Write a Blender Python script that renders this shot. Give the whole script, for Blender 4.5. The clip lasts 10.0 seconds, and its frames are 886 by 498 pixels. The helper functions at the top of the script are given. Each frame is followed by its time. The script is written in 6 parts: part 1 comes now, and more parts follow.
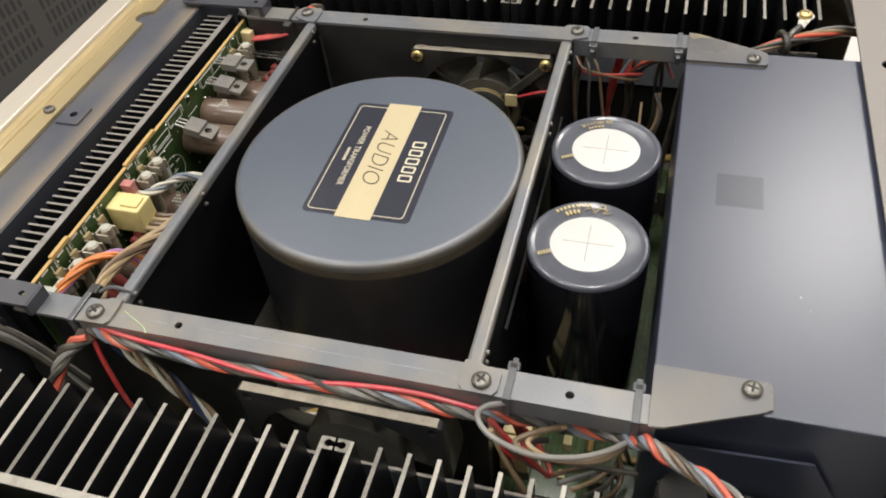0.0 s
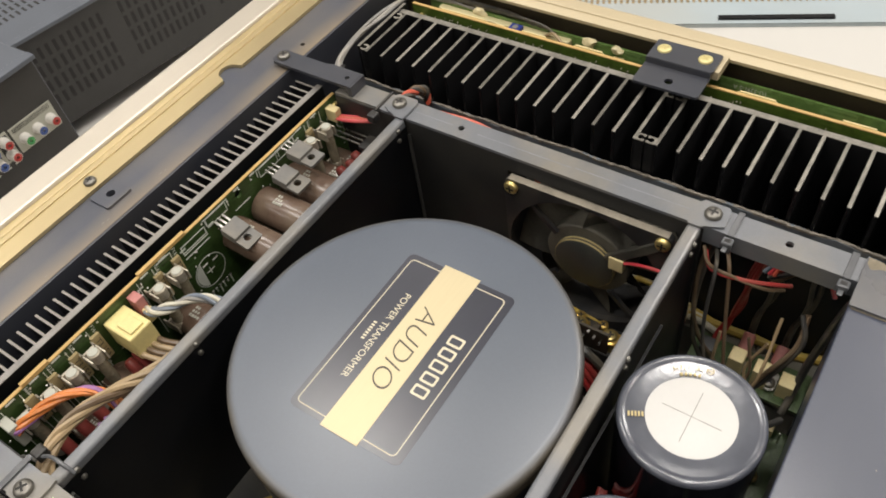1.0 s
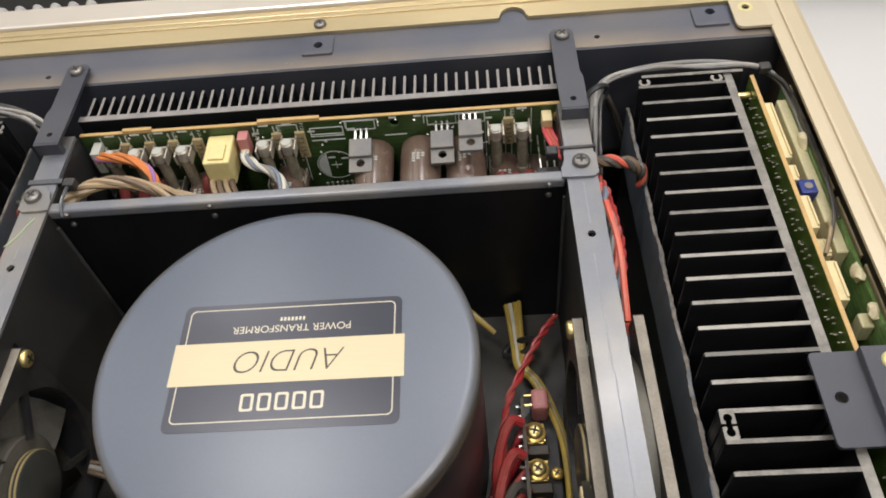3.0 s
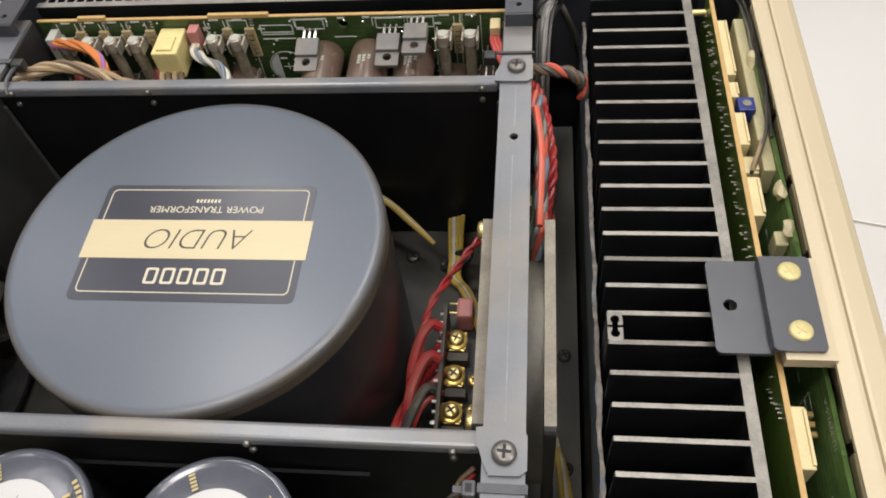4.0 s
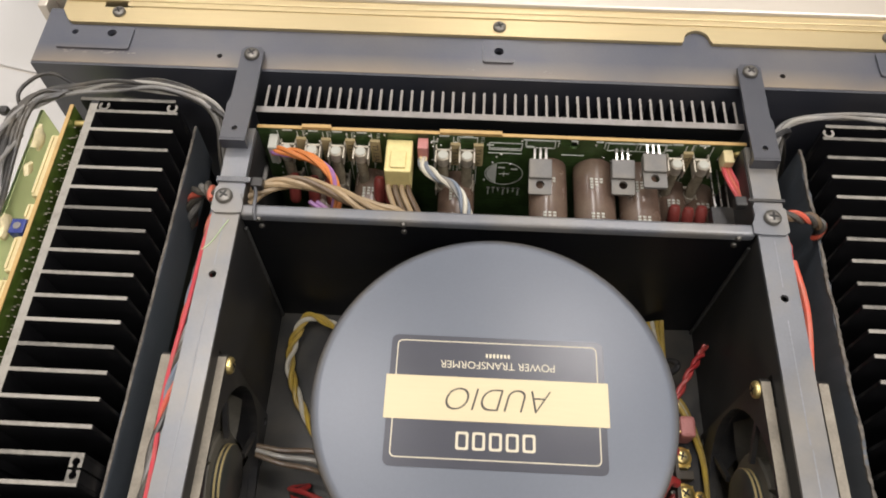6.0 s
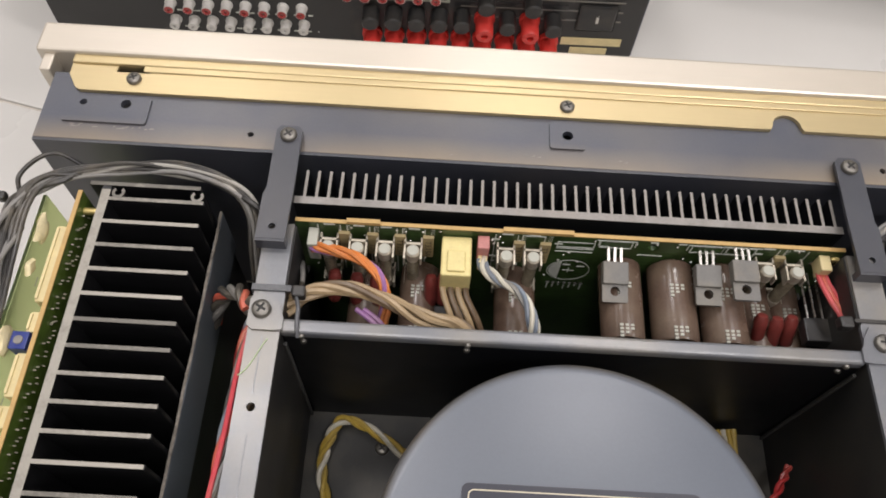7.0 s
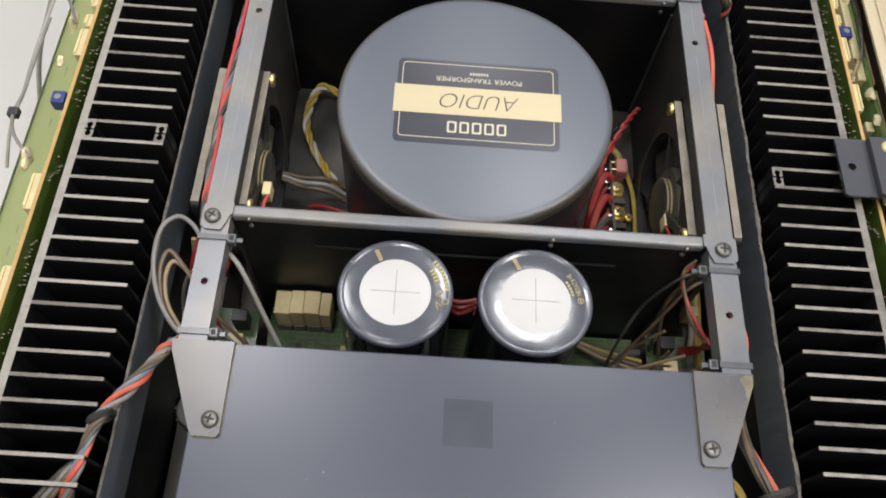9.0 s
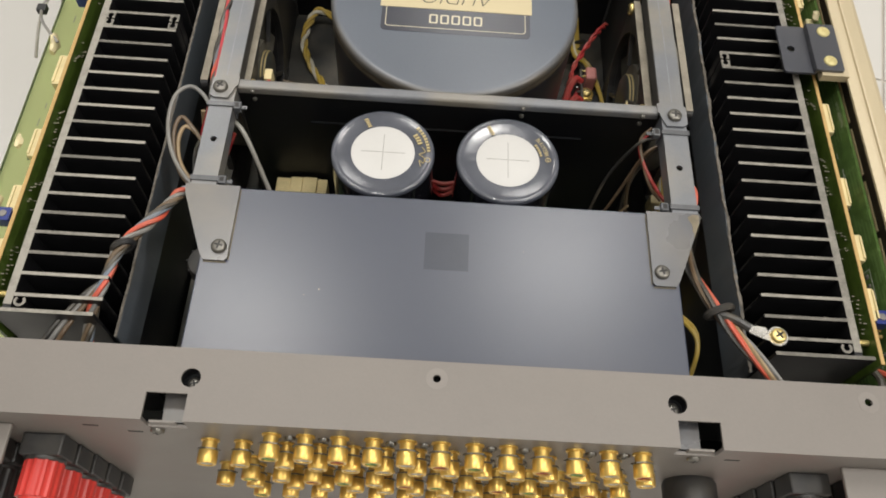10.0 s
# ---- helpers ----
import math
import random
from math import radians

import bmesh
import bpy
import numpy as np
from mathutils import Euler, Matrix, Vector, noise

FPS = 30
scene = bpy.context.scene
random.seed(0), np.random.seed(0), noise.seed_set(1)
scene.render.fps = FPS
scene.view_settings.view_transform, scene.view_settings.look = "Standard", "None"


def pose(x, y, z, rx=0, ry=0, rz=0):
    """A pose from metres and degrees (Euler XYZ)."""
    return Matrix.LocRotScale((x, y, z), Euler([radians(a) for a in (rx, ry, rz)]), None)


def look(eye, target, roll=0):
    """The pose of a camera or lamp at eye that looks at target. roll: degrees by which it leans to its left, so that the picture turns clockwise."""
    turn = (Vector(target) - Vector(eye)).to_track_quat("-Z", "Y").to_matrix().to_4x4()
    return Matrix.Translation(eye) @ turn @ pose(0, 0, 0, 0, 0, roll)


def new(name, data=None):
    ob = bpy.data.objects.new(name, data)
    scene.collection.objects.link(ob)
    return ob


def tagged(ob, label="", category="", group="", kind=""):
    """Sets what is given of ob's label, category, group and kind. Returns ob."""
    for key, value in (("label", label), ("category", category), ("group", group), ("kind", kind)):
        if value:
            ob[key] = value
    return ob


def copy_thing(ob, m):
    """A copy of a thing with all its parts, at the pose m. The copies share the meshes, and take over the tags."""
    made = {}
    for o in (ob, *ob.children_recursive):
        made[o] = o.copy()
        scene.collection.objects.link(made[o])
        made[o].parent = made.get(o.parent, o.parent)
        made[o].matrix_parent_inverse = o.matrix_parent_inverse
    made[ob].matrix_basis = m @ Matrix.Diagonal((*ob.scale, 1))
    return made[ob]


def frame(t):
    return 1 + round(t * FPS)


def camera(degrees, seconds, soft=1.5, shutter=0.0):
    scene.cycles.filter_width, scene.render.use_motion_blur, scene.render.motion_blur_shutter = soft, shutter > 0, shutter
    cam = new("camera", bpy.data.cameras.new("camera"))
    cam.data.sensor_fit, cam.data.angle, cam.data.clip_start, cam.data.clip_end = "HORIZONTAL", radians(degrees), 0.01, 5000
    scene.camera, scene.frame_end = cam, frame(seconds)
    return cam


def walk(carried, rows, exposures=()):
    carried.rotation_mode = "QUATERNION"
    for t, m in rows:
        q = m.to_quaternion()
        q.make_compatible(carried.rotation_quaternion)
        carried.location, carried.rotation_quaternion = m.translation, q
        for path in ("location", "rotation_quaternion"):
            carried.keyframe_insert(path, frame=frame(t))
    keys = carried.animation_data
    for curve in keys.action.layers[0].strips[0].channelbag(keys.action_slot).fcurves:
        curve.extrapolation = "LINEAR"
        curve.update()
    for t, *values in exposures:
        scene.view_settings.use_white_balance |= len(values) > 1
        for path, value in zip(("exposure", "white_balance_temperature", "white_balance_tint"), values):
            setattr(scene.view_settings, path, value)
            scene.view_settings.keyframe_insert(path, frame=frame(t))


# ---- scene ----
cam = camera(58.9, 10.0, soft=1.8, shutter=0.1)
PATH = [
    (0, (-0.257, 0.107, 0.391), (1.037, 0.58, -1.059), -6.9),
    (0.5, (-0.187, 0.11, 0.407), (0.987, 0.738, -1.086), -8.6),
    (1, (-0.108, 0.103, 0.404), (0.866, 0.957, -1.12), -10.1),
    (1.5, (-0.06, 0.091, 0.4), (0.665, 1.146, -1.136), -9.7),
    (2, (-0.004, 0.085, 0.404), (0.437, 1.284, -1.135), -8.1),
    (2.2, (0.016, 0.087, 0.405), (0.321, 1.317, -1.143), -7.8),
    (3.3, (0.096, 0.091, 0.383), (-0.092, 1.288, -1.208), -8.1),
    (3.5, (0.111, 0.088, 0.379), (-0.096, 1.267, -1.223), -8.5),
    (4, (0.119, 0.074, 0.372), (-0.11, 1.214, -1.255), -8.6),
    (4.5, (0.131, 0.068, 0.367), (-0.112, 1.168, -1.286), -8.0),
    (5, (0.102, 0.058, 0.396), (-0.114, 1.132, -1.277), -6.4),
    (5.5, (0.035, 0.068, 0.422), (-0.055, 1.097, -1.291), -3.7),
    (6, (-0.013, 0.134, 0.434), (-0.062, 1.113, -1.309), -0.1),
    (6.2, (-0.026, 0.148, 0.433), (-0.038, 1.133, -1.308), 2.1),
    (7.3, (-0.052, 0.201, 0.42), (-0.037, 1.129, -1.351), 4.5),
    (7.5, (-0.045, 0.18, 0.447), (-0.041, 1.088, -1.335), 4.1),
    (8, (-0.025, 0.12, 0.479), (-0.009, 1.014, -1.309), 4.9),
    (8.5, (-0.023, 0.05, 0.487), (0.027, 0.954, -1.296), 6.7),
    (9, (-0.021, -0.009, 0.465), (0.035, 0.893, -1.32), 7.0),
    (9.5, (-0.016, -0.06, 0.454), (0.039, 0.86, -1.32), 6.7),
    (10, (-0.009, -0.096, 0.467), (0.044, 0.86, -1.288), 6.2),
]
walk(cam, [(t, look(eye, target, roll)) for t, eye, target, roll in PATH],
     exposures=((0, 0.27, 6550, 10), (0.5, 0.23, 6650, 10), (1.5, 0.06, 6700, 11), (2.0, 0.07, 6500, 12), (3.3, 0.06, 6250, 13), (4.5, 0.05, 6450, 12), (5.5, 0.1, 6500, 13), (6.2, 0.0, 6500, 14), (7.3, -0.15, 6300, 15), (8.0, -0.07, 6100, 13), (9.0, 0.02, 6200, 12), (9.5, -0.06, 6550, 11), (10, -0.12, 6550, 9)))

# ---- world and light ----
world = bpy.data.worlds.new("world")
world.use_nodes = True
world.node_tree.nodes["Background"].inputs[0].default_value = (0.9, 0.95, 1.0, 1)
world.node_tree.nodes["Background"].inputs[1].default_value = 0.2
scene.world = world

MM = 0.001
ROOM = (-2600, -2400, 3600, 3200)
FLOOR_Z, CEILING_Z = -45, 2500


def area(x, y, z, sx, sy, watts, colour=(1.0, 0.97, 0.93)):
    lamp = bpy.data.lights.new("ceiling_panel_light", "AREA")
    lamp.shape, lamp.size, lamp.size_y, lamp.energy, lamp.color = "RECTANGLE", sx, sy, watts, colour
    new("ceiling_panel_light", lamp).matrix_world = pose(x, y, z)


# Row j == 2 is an added fill that brightens the back panel.
for i in (-1, 0, 1, 2):
    for j in (-1, 0, 1, 2):
        area(-0.64 + 1.16 * i + 0.35 * j, 0.97 + 0.35 * i - 1.16 * j, 2.47, 0.34, 0.34, 13.5 if i in (0, 1) and j in (0, 1) else 8 if i in (0, 1) and j == 2 else 8 if i < 2 and j == -1 else 3)
area(2.42, -0.70, 2.47, 0.5, 0.5, 30)

# ---- materials ----


def shader(name, colour, rough=0.5, metal=0.0, var=0.12, scale=60.0, bump=0.0, dust=None, dust_amount=0.0, fine=900.0, streak=None, per_object=0.0, coat=0.0, spec=0.5, rvar=0.08):
    """A painted, plastic or metal surface with broad stains and fine grain; scales per metre."""
    m = bpy.data.materials.new(name)
    m.use_nodes = True
    nt = m.node_tree
    add, link = nt.nodes.new, nt.links.new
    b = nt.nodes["Principled BSDF"]
    tc = add("ShaderNodeTexCoord")
    mp = add("ShaderNodeMapping")
    if streak:
        mp.inputs["Scale"].default_value = streak
    link(tc.outputs["Object"], mp.inputs["Vector"])
    n1, n2 = add("ShaderNodeTexNoise"), add("ShaderNodeTexNoise")
    n1.inputs["Scale"].default_value, n1.inputs["Detail"].default_value = scale, 5
    n2.inputs["Scale"].default_value, n2.inputs["Detail"].default_value = fine, 3
    for n in (n1, n2):
        link(mp.outputs[0], n.inputs["Vector"])
    ramp = add("ShaderNodeValToRGB")
    ramp.color_ramp.elements[0].position, ramp.color_ramp.elements[1].position = 0.3, 0.7
    ramp.color_ramp.elements[0].color = (*[c * (1 - var) for c in colour], 1)
    ramp.color_ramp.elements[1].color = (*[min(1, c * (1 + var)) for c in colour], 1)
    mix = add("ShaderNodeMix")
    mix.data_type = "FLOAT"
    mix.inputs[0].default_value = 0.35
    link(n1.outputs[0], mix.inputs[2])
    link(n2.outputs[0], mix.inputs[3])
    value = mix.outputs[0]
    if per_object:
        info, ma = add("ShaderNodeObjectInfo"), add("ShaderNodeMath")
        ma.operation = "MULTIPLY_ADD"
        ma.inputs[1].default_value = per_object
        link(info.outputs["Random"], ma.inputs[0])
        link(value, ma.inputs[2])
        sub = add("ShaderNodeMath")
        sub.operation = "SUBTRACT"
        sub.inputs[1].default_value = per_object / 2
        link(ma.outputs[0], sub.inputs[0])
        value = sub.outputs[0]
    link(value, ramp.inputs[0])
    last = ramp.outputs[0]
    if dust:
        n3 = add("ShaderNodeTexNoise")
        n3.inputs["Scale"].default_value, n3.inputs["Detail"].default_value = scale * 0.6, 8
        link(tc.outputs["Object"], n3.inputs["Vector"])
        r3 = add("ShaderNodeValToRGB")
        r3.color_ramp.elements[0].position, r3.color_ramp.elements[1].position = 0.42, 0.72
        r3.color_ramp.elements[1].color = (dust_amount,) * 3 + (1,)
        link(n3.outputs[0], r3.inputs[0])
        mc = add("ShaderNodeMix")
        mc.data_type = "RGBA"
        link(r3.outputs[0], mc.inputs[0])
        link(last, mc.inputs[6])
        mc.inputs[7].default_value = (*dust, 1)
        last = mc.outputs[2]
    link(last, b.inputs["Base Color"])
    mr = add("ShaderNodeMapRange")
    mr.inputs[3].default_value, mr.inputs[4].default_value = max(0.02, rough - rvar), min(1, rough + rvar)
    link(n1.outputs[0], mr.inputs[0])
    link(mr.outputs[0], b.inputs["Roughness"])
    b.inputs["Metallic"].default_value = metal
    b.inputs["Specular IOR Level"].default_value = spec
    b.inputs["Coat Weight"].default_value = coat
    b.inputs["Coat Roughness"].default_value = 0.12
    if bump:
        bp = add("ShaderNodeBump")
        bp.inputs["Strength"].default_value, bp.inputs["Distance"].default_value = bump, 0.0003
        link(n2.outputs[0], bp.inputs["Height"])
        link(bp.outputs[0], b.inputs["Normal"])
    return m


def board_shader(name, base, trace, plane):
    """Solder-mask green with paler copper tracks; plane names the two axes the tracks run in."""
    m = shader(name, base, 0.32, 0.0, 0.35, 200)
    nt = m.node_tree
    add, link = nt.nodes.new, nt.links.new
    b = nt.nodes["Principled BSDF"]
    old = b.inputs["Base Color"].links[0].from_socket
    tc, sep, com = add("ShaderNodeTexCoord"), add("ShaderNodeSeparateXYZ"), add("ShaderNodeCombineXYZ")
    link(tc.outputs["Object"], sep.inputs[0])
    for n, axis in enumerate(plane):
        link(sep.outputs[axis], com.inputs[n])
    br = add("ShaderNodeTexBrick")
    br.offset, br.squash = 0.37, 1.6
    br.inputs["Scale"].default_value = 60
    br.inputs["Mortar Size"].default_value = 0.045
    br.inputs["Brick Width"].default_value, br.inputs["Row Height"].default_value = 0.9, 0.16
    br.inputs["Color1"].default_value = br.inputs["Color2"].default_value = (0, 0, 0, 1)
    br.inputs["Mortar"].default_value = (1, 1, 1, 1)
    link(com.outputs[0], br.inputs["Vector"])
    no = add("ShaderNodeTexNoise")
    no.inputs["Scale"].default_value = 90
    link(com.outputs[0], no.inputs["Vector"])
    gate = add("ShaderNodeMath")
    gate.operation = "GREATER_THAN"
    gate.inputs[1].default_value = 0.5
    link(no.outputs[0], gate.inputs[0])
    mu = add("ShaderNodeMath")
    mu.operation = "MULTIPLY"
    link(br.outputs["Color"], mu.inputs[0])
    link(gate.outputs[0], mu.inputs[1])
    half = add("ShaderNodeMath")
    half.operation = "MULTIPLY"
    half.inputs[1].default_value = 0.6
    link(mu.outputs[0], half.inputs[0])
    mc = add("ShaderNodeMix")
    mc.data_type = "RGBA"
    link(half.outputs[0], mc.inputs[0])
    link(old, mc.inputs[6])
    mc.inputs[7].default_value = (*trace, 1)
    link(mc.outputs[2], b.inputs["Base Color"])
    return m


M = {}
DUST = (0.30, 0.25, 0.17)
M["rail"] = shader("grey_painted_steel", (0.132, 0.139, 0.154), 0.32, 0.0, 0.14, 50, 0.06, (0.30, 0.25, 0.16), 0.50, spec=1.0)
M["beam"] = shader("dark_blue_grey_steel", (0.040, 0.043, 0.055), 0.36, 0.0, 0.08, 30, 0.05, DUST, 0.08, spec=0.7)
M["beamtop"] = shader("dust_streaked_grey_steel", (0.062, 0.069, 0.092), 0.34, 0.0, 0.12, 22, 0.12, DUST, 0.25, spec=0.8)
bn = M["beamtop"].node_tree
tcb, sepb, rmp, nz, mulb, mcb = (bn.nodes.new(k) for k in ("ShaderNodeTexCoord", "ShaderNodeSeparateXYZ", "ShaderNodeMapRange", "ShaderNodeTexNoise", "ShaderNodeMath", "ShaderNodeMix"))
bn.links.new(tcb.outputs["Object"], sepb.inputs[0])
bn.links.new(sepb.outputs[1], rmp.inputs[0])
rmp.inputs[1].default_value, rmp.inputs[2].default_value, rmp.inputs[3].default_value, rmp.inputs[4].default_value = 0.375, 0.386, 1.0, 0.0
nz.inputs["Scale"].default_value, nz.inputs["Detail"].default_value = 28, 6
bn.links.new(tcb.outputs["Object"], nz.inputs["Vector"])
mulb.operation = "MULTIPLY"
bn.links.new(rmp.outputs[0], mulb.inputs[0])
bn.links.new(nz.outputs[0], mulb.inputs[1])
mcb.data_type = "RGBA"
bn.links.new(mulb.outputs[0], mcb.inputs[0])
bb = bn.nodes["Principled BSDF"].inputs["Base Color"]
bn.links.new(bb.links[0].from_socket, mcb.inputs[6])
mcb.inputs[7].default_value = (0.30, 0.23, 0.14, 1)
bn.links.new(mcb.outputs[2], bb)
M["cover"] = shader("blue_grey_satin_paint", (0.043, 0.051, 0.079), 0.30, 0.0, 0.05, 14, 0.11, DUST, 0.04, fine=1500.0, spec=0.8, rvar=0.015)
M["ring"] = shader("polished_paint_ring", (0.238, 0.215, 0.195), 0.36, 0.0, 0.05, 40)
M["patch"] = shader("dark_adhesive_mark", (0.034, 0.040, 0.060), 0.32, 0.0, 0.08, 60, 0.11, spec=0.62)
M["black"] = shader("black_painted_steel", (0.005, 0.0055, 0.007), 0.42, 0.0, 0.3, 50, 0.06, DUST, 0.012, spec=0.28)
M["sidewall"] = shader("dusty_dark_grey_wall", (0.023, 0.023, 0.023), 0.5, 0.0, 0.25, 40, 0.06, DUST, 0.06, spec=0.35)
M["stain"] = shader("dried_dust", (0.19, 0.16, 0.11), 0.7, 0.0, 0.4, 150, 0.1)
M["fibre"] = shader("pale_green_fibre", (0.50, 0.62, 0.36), 0.5, 0.0, 0.1, 200)
M["seam"] = shader("rubbed_dark_edge", (0.055, 0.055, 0.052), 0.45, 0.0, 0.4, 60)
M["bracket"] = shader("blue_grey_bracket_paint", (0.074, 0.078, 0.092), 0.30, 0.0, 0.06, 30, 0.04, (0.34, 0.27, 0.15), 0.28, spec=0.9)
M["bay"] = shader("dusty_dark_tray", (0.027, 0.027, 0.025), 0.5, 0.0, 0.2, 50, 0.1, DUST, 0.22)
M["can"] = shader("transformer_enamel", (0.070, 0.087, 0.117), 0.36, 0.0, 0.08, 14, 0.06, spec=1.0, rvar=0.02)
cn = M["can"].node_tree
tcc, cl, cr, cz, cmul, cmx = (cn.nodes.new(k) for k in ("ShaderNodeTexCoord", "ShaderNodeVectorMath", "ShaderNodeMapRange", "ShaderNodeTexNoise", "ShaderNodeMath", "ShaderNodeMix"))
flat_co = cn.nodes.new("ShaderNodeVectorMath")
flat_co.operation = "MULTIPLY"
flat_co.inputs[1].default_value = (1, 1, 0)
cn.links.new(tcc.outputs["Object"], flat_co.inputs[0])
cl.operation = "LENGTH"
cn.links.new(flat_co.outputs[0], cl.inputs[0])
cn.links.new(cl.outputs["Value"], cr.inputs[0])
cr.inputs[1].default_value, cr.inputs[2].default_value, cr.inputs[3].default_value, cr.inputs[4].default_value = 0.0640, 0.0674, 0.0, 1.5
cz.inputs["Scale"].default_value, cz.inputs["Detail"].default_value = 45, 6
cn.links.new(tcc.outputs["Object"], cz.inputs["Vector"])
cmul.operation = "MULTIPLY"
cn.links.new(cr.outputs[0], cmul.inputs[0])
cn.links.new(cz.outputs[0], cmul.inputs[1])
cmx.data_type = "RGBA"
cn.links.new(cmul.outputs[0], cmx.inputs[0])
cb0 = cn.nodes["Principled BSDF"].inputs["Base Color"]
cn.links.new(cb0.links[0].from_socket, cmx.inputs[6])
cmx.inputs[7].default_value = (0.125, 0.105, 0.075, 1)
cn.links.new(cmx.outputs[2], cb0)
M["rimdust"] = shader("brown_dust_film", (0.085, 0.068, 0.046), 0.7, 0.0, 0.5, 60, 0.1)
# Same enamel as the top, its colour darkened for the shaded side; dust over it.
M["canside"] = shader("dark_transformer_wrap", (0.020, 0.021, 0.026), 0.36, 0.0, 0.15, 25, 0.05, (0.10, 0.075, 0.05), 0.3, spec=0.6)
M["gold"] = shader("champagne_anodised_aluminium", (0.62, 0.505, 0.29), 0.36, 0.8, 0.04, 30, 0.05, streak=(0.05, 1, 1))
M["palegold"] = shader("pale_champagne_aluminium", (0.67, 0.61, 0.52), 0.36, 0.6, 0.03, 30, 0.05, streak=(0.05, 1, 1))
M["cheek"] = shader("pale_gold_painted_cheek", (0.53, 0.445, 0.295), 0.40, 0.15, 0.04, 12, 0.05)
M["fin"] = shader("black_anodised_aluminium", (0.010, 0.010, 0.011), 0.35, 0.0, 0.3, 60)
M["strip"] = shader("blue_grey_insulating_strip", (0.115, 0.135, 0.158), 0.5, 0.0, 0.15, 40, 0.1, (0.20, 0.18, 0.15), 0.25, spec=0.5)
M["chip"] = shader("scuffed_strip_edge", (0.17, 0.15, 0.125), 0.6, 0.0, 0.6, 200)
M["finedge"] = shader("worn_aluminium_edge", (0.235, 0.22, 0.19), 0.42, 0.35, 0.4, 180, per_object=0.5)
M["combedge"] = shader("bare_comb_edge", (0.25, 0.235, 0.22), 0.45, 0.3, 0.25, 120, 0.1, DUST, 0.2)
M["back"] = shader("grey_brown_panel_paint", (0.215, 0.193, 0.174), 0.45, 0.0, 0.05, 30, 0.08)
M["pcbx"] = board_shader("green_board_side", (0.07, 0.17, 0.045), (0.12, 0.27, 0.08), (1, 2))
M["pcby"] = board_shader("green_board_front", (0.034, 0.063, 0.017), (0.05, 0.10, 0.03), (0, 2))
M["pcbz"] = board_shader("green_board_floor", (0.075, 0.115, 0.048), (0.12, 0.18, 0.08), (0, 1))
M["pcbdark"] = board_shader("dark_green_board", (0.070, 0.115, 0.018), (0.10, 0.15, 0.03), (1, 2))
tb_mat = M["pcbx"].node_tree
trans, mixs = tb_mat.nodes.new("ShaderNodeBsdfTranslucent"), tb_mat.nodes.new("ShaderNodeMixShader")
trans.inputs["Color"].default_value = (0.95, 1.0, 0.70, 1)
mixs.inputs[0].default_value = 0.90
tb_mat.links.new(tb_mat.nodes["Principled BSDF"].outputs[0], mixs.inputs[1])
tb_mat.links.new(trans.outputs[0], mixs.inputs[2])
tb_mat.links.new(mixs.outputs[0], tb_mat.nodes["Material Output"].inputs["Surface"])
M["pcbr"] = board_shader("bright_green_board", (0.125, 0.215, 0.06), (0.21, 0.33, 0.12), (1, 2))
M["trough"] = shader("dusty_grey_trough", (0.16, 0.16, 0.145), 0.5, 0.0, 0.2, 50, 0.1, DUST, 0.5)
M["flat"] = shader("flat_yellow_screw", (0.62, 0.54, 0.25), 0.45, 0.25, 0.12, 200)
M["flatline"] = shader("worn_screw_cross", (0.56, 0.47, 0.21), 0.5, 0.3, 0.1, 200)
M["crease"] = shader("rubbed_paint_crease", (0.23, 0.24, 0.255), 0.4, 0.0, 0.3, 90)
M["liner"] = shader("dark_brown_inner_face", (0.055, 0.043, 0.028), 0.5, 0.0, 0.2, 40)
M["tan"] = shader("cut_board_edge", (0.50, 0.325, 0.12), 0.55, 0.0, 0.15, 150)
M["floor"] = shader("white_glazed_tile", (0.585, 0.57, 0.54), 0.28, 0.0, 0.03, 6, per_object=0.3, rvar=0.02)
M["grout"] = shader("grey_tile_joint", (0.50, 0.46, 0.41), 0.7, 0.0, 0.1, 60)
M["sleeve"] = shader("black_shrink_sleeve", (0.010, 0.010, 0.013), 0.10, 0.0, 0.2, 60)
M["sleevetop"] = shader("clear_sleeve_over_dark_top", (0.078, 0.084, 0.104), 0.17, 0.0, 0.10, 90, 0.22, fine=260.0, spec=0.8, rvar=0.07)
M["white"] = shader("white_plastic", (0.58, 0.57, 0.55), 0.38, 0.0, 0.03, 60)
M["glue"] = shader("dried_cream_glue", (0.78, 0.68, 0.42), 0.45, 0.0, 0.2, 200)
M["cream"] = shader("cream_plastic", (0.72, 0.60, 0.32), 0.42, 0.0, 0.12, 120)
M["yellow"] = shader("yellowed_nylon", (0.72, 0.61, 0.27), 0.4, 0.0, 0.12, 140)
M["screw"] = shader("bronzed_zinc_screw", (0.20, 0.19, 0.17), 0.35, 0.75, 0.25, 200)
M["brass"] = shader("yellow_passivated_screw", (0.80, 0.63, 0.26), 0.32, 0.85, 0.12, 200)
M["jack"] = shader("gold_plated_brass", (0.78, 0.53, 0.15), 0.34, 0.8, 0.15, 200)
M["dull"] = shader("dull_tinned_clip", (0.52, 0.47, 0.38), 0.42, 0.5, 0.35, 200)
M["steel"] = shader("bright_tinned_metal", (0.62, 0.60, 0.56), 0.28, 0.85, 0.15, 200)
M["dark"] = shader("dark_recess", (0.012, 0.011, 0.010), 0.6, 0.0, 0.3, 100)
M["plastic"] = shader("black_moulded_plastic", (0.022, 0.022, 0.023), 0.42, 0.0, 0.2, 120, 0.1, DUST, 0.10)
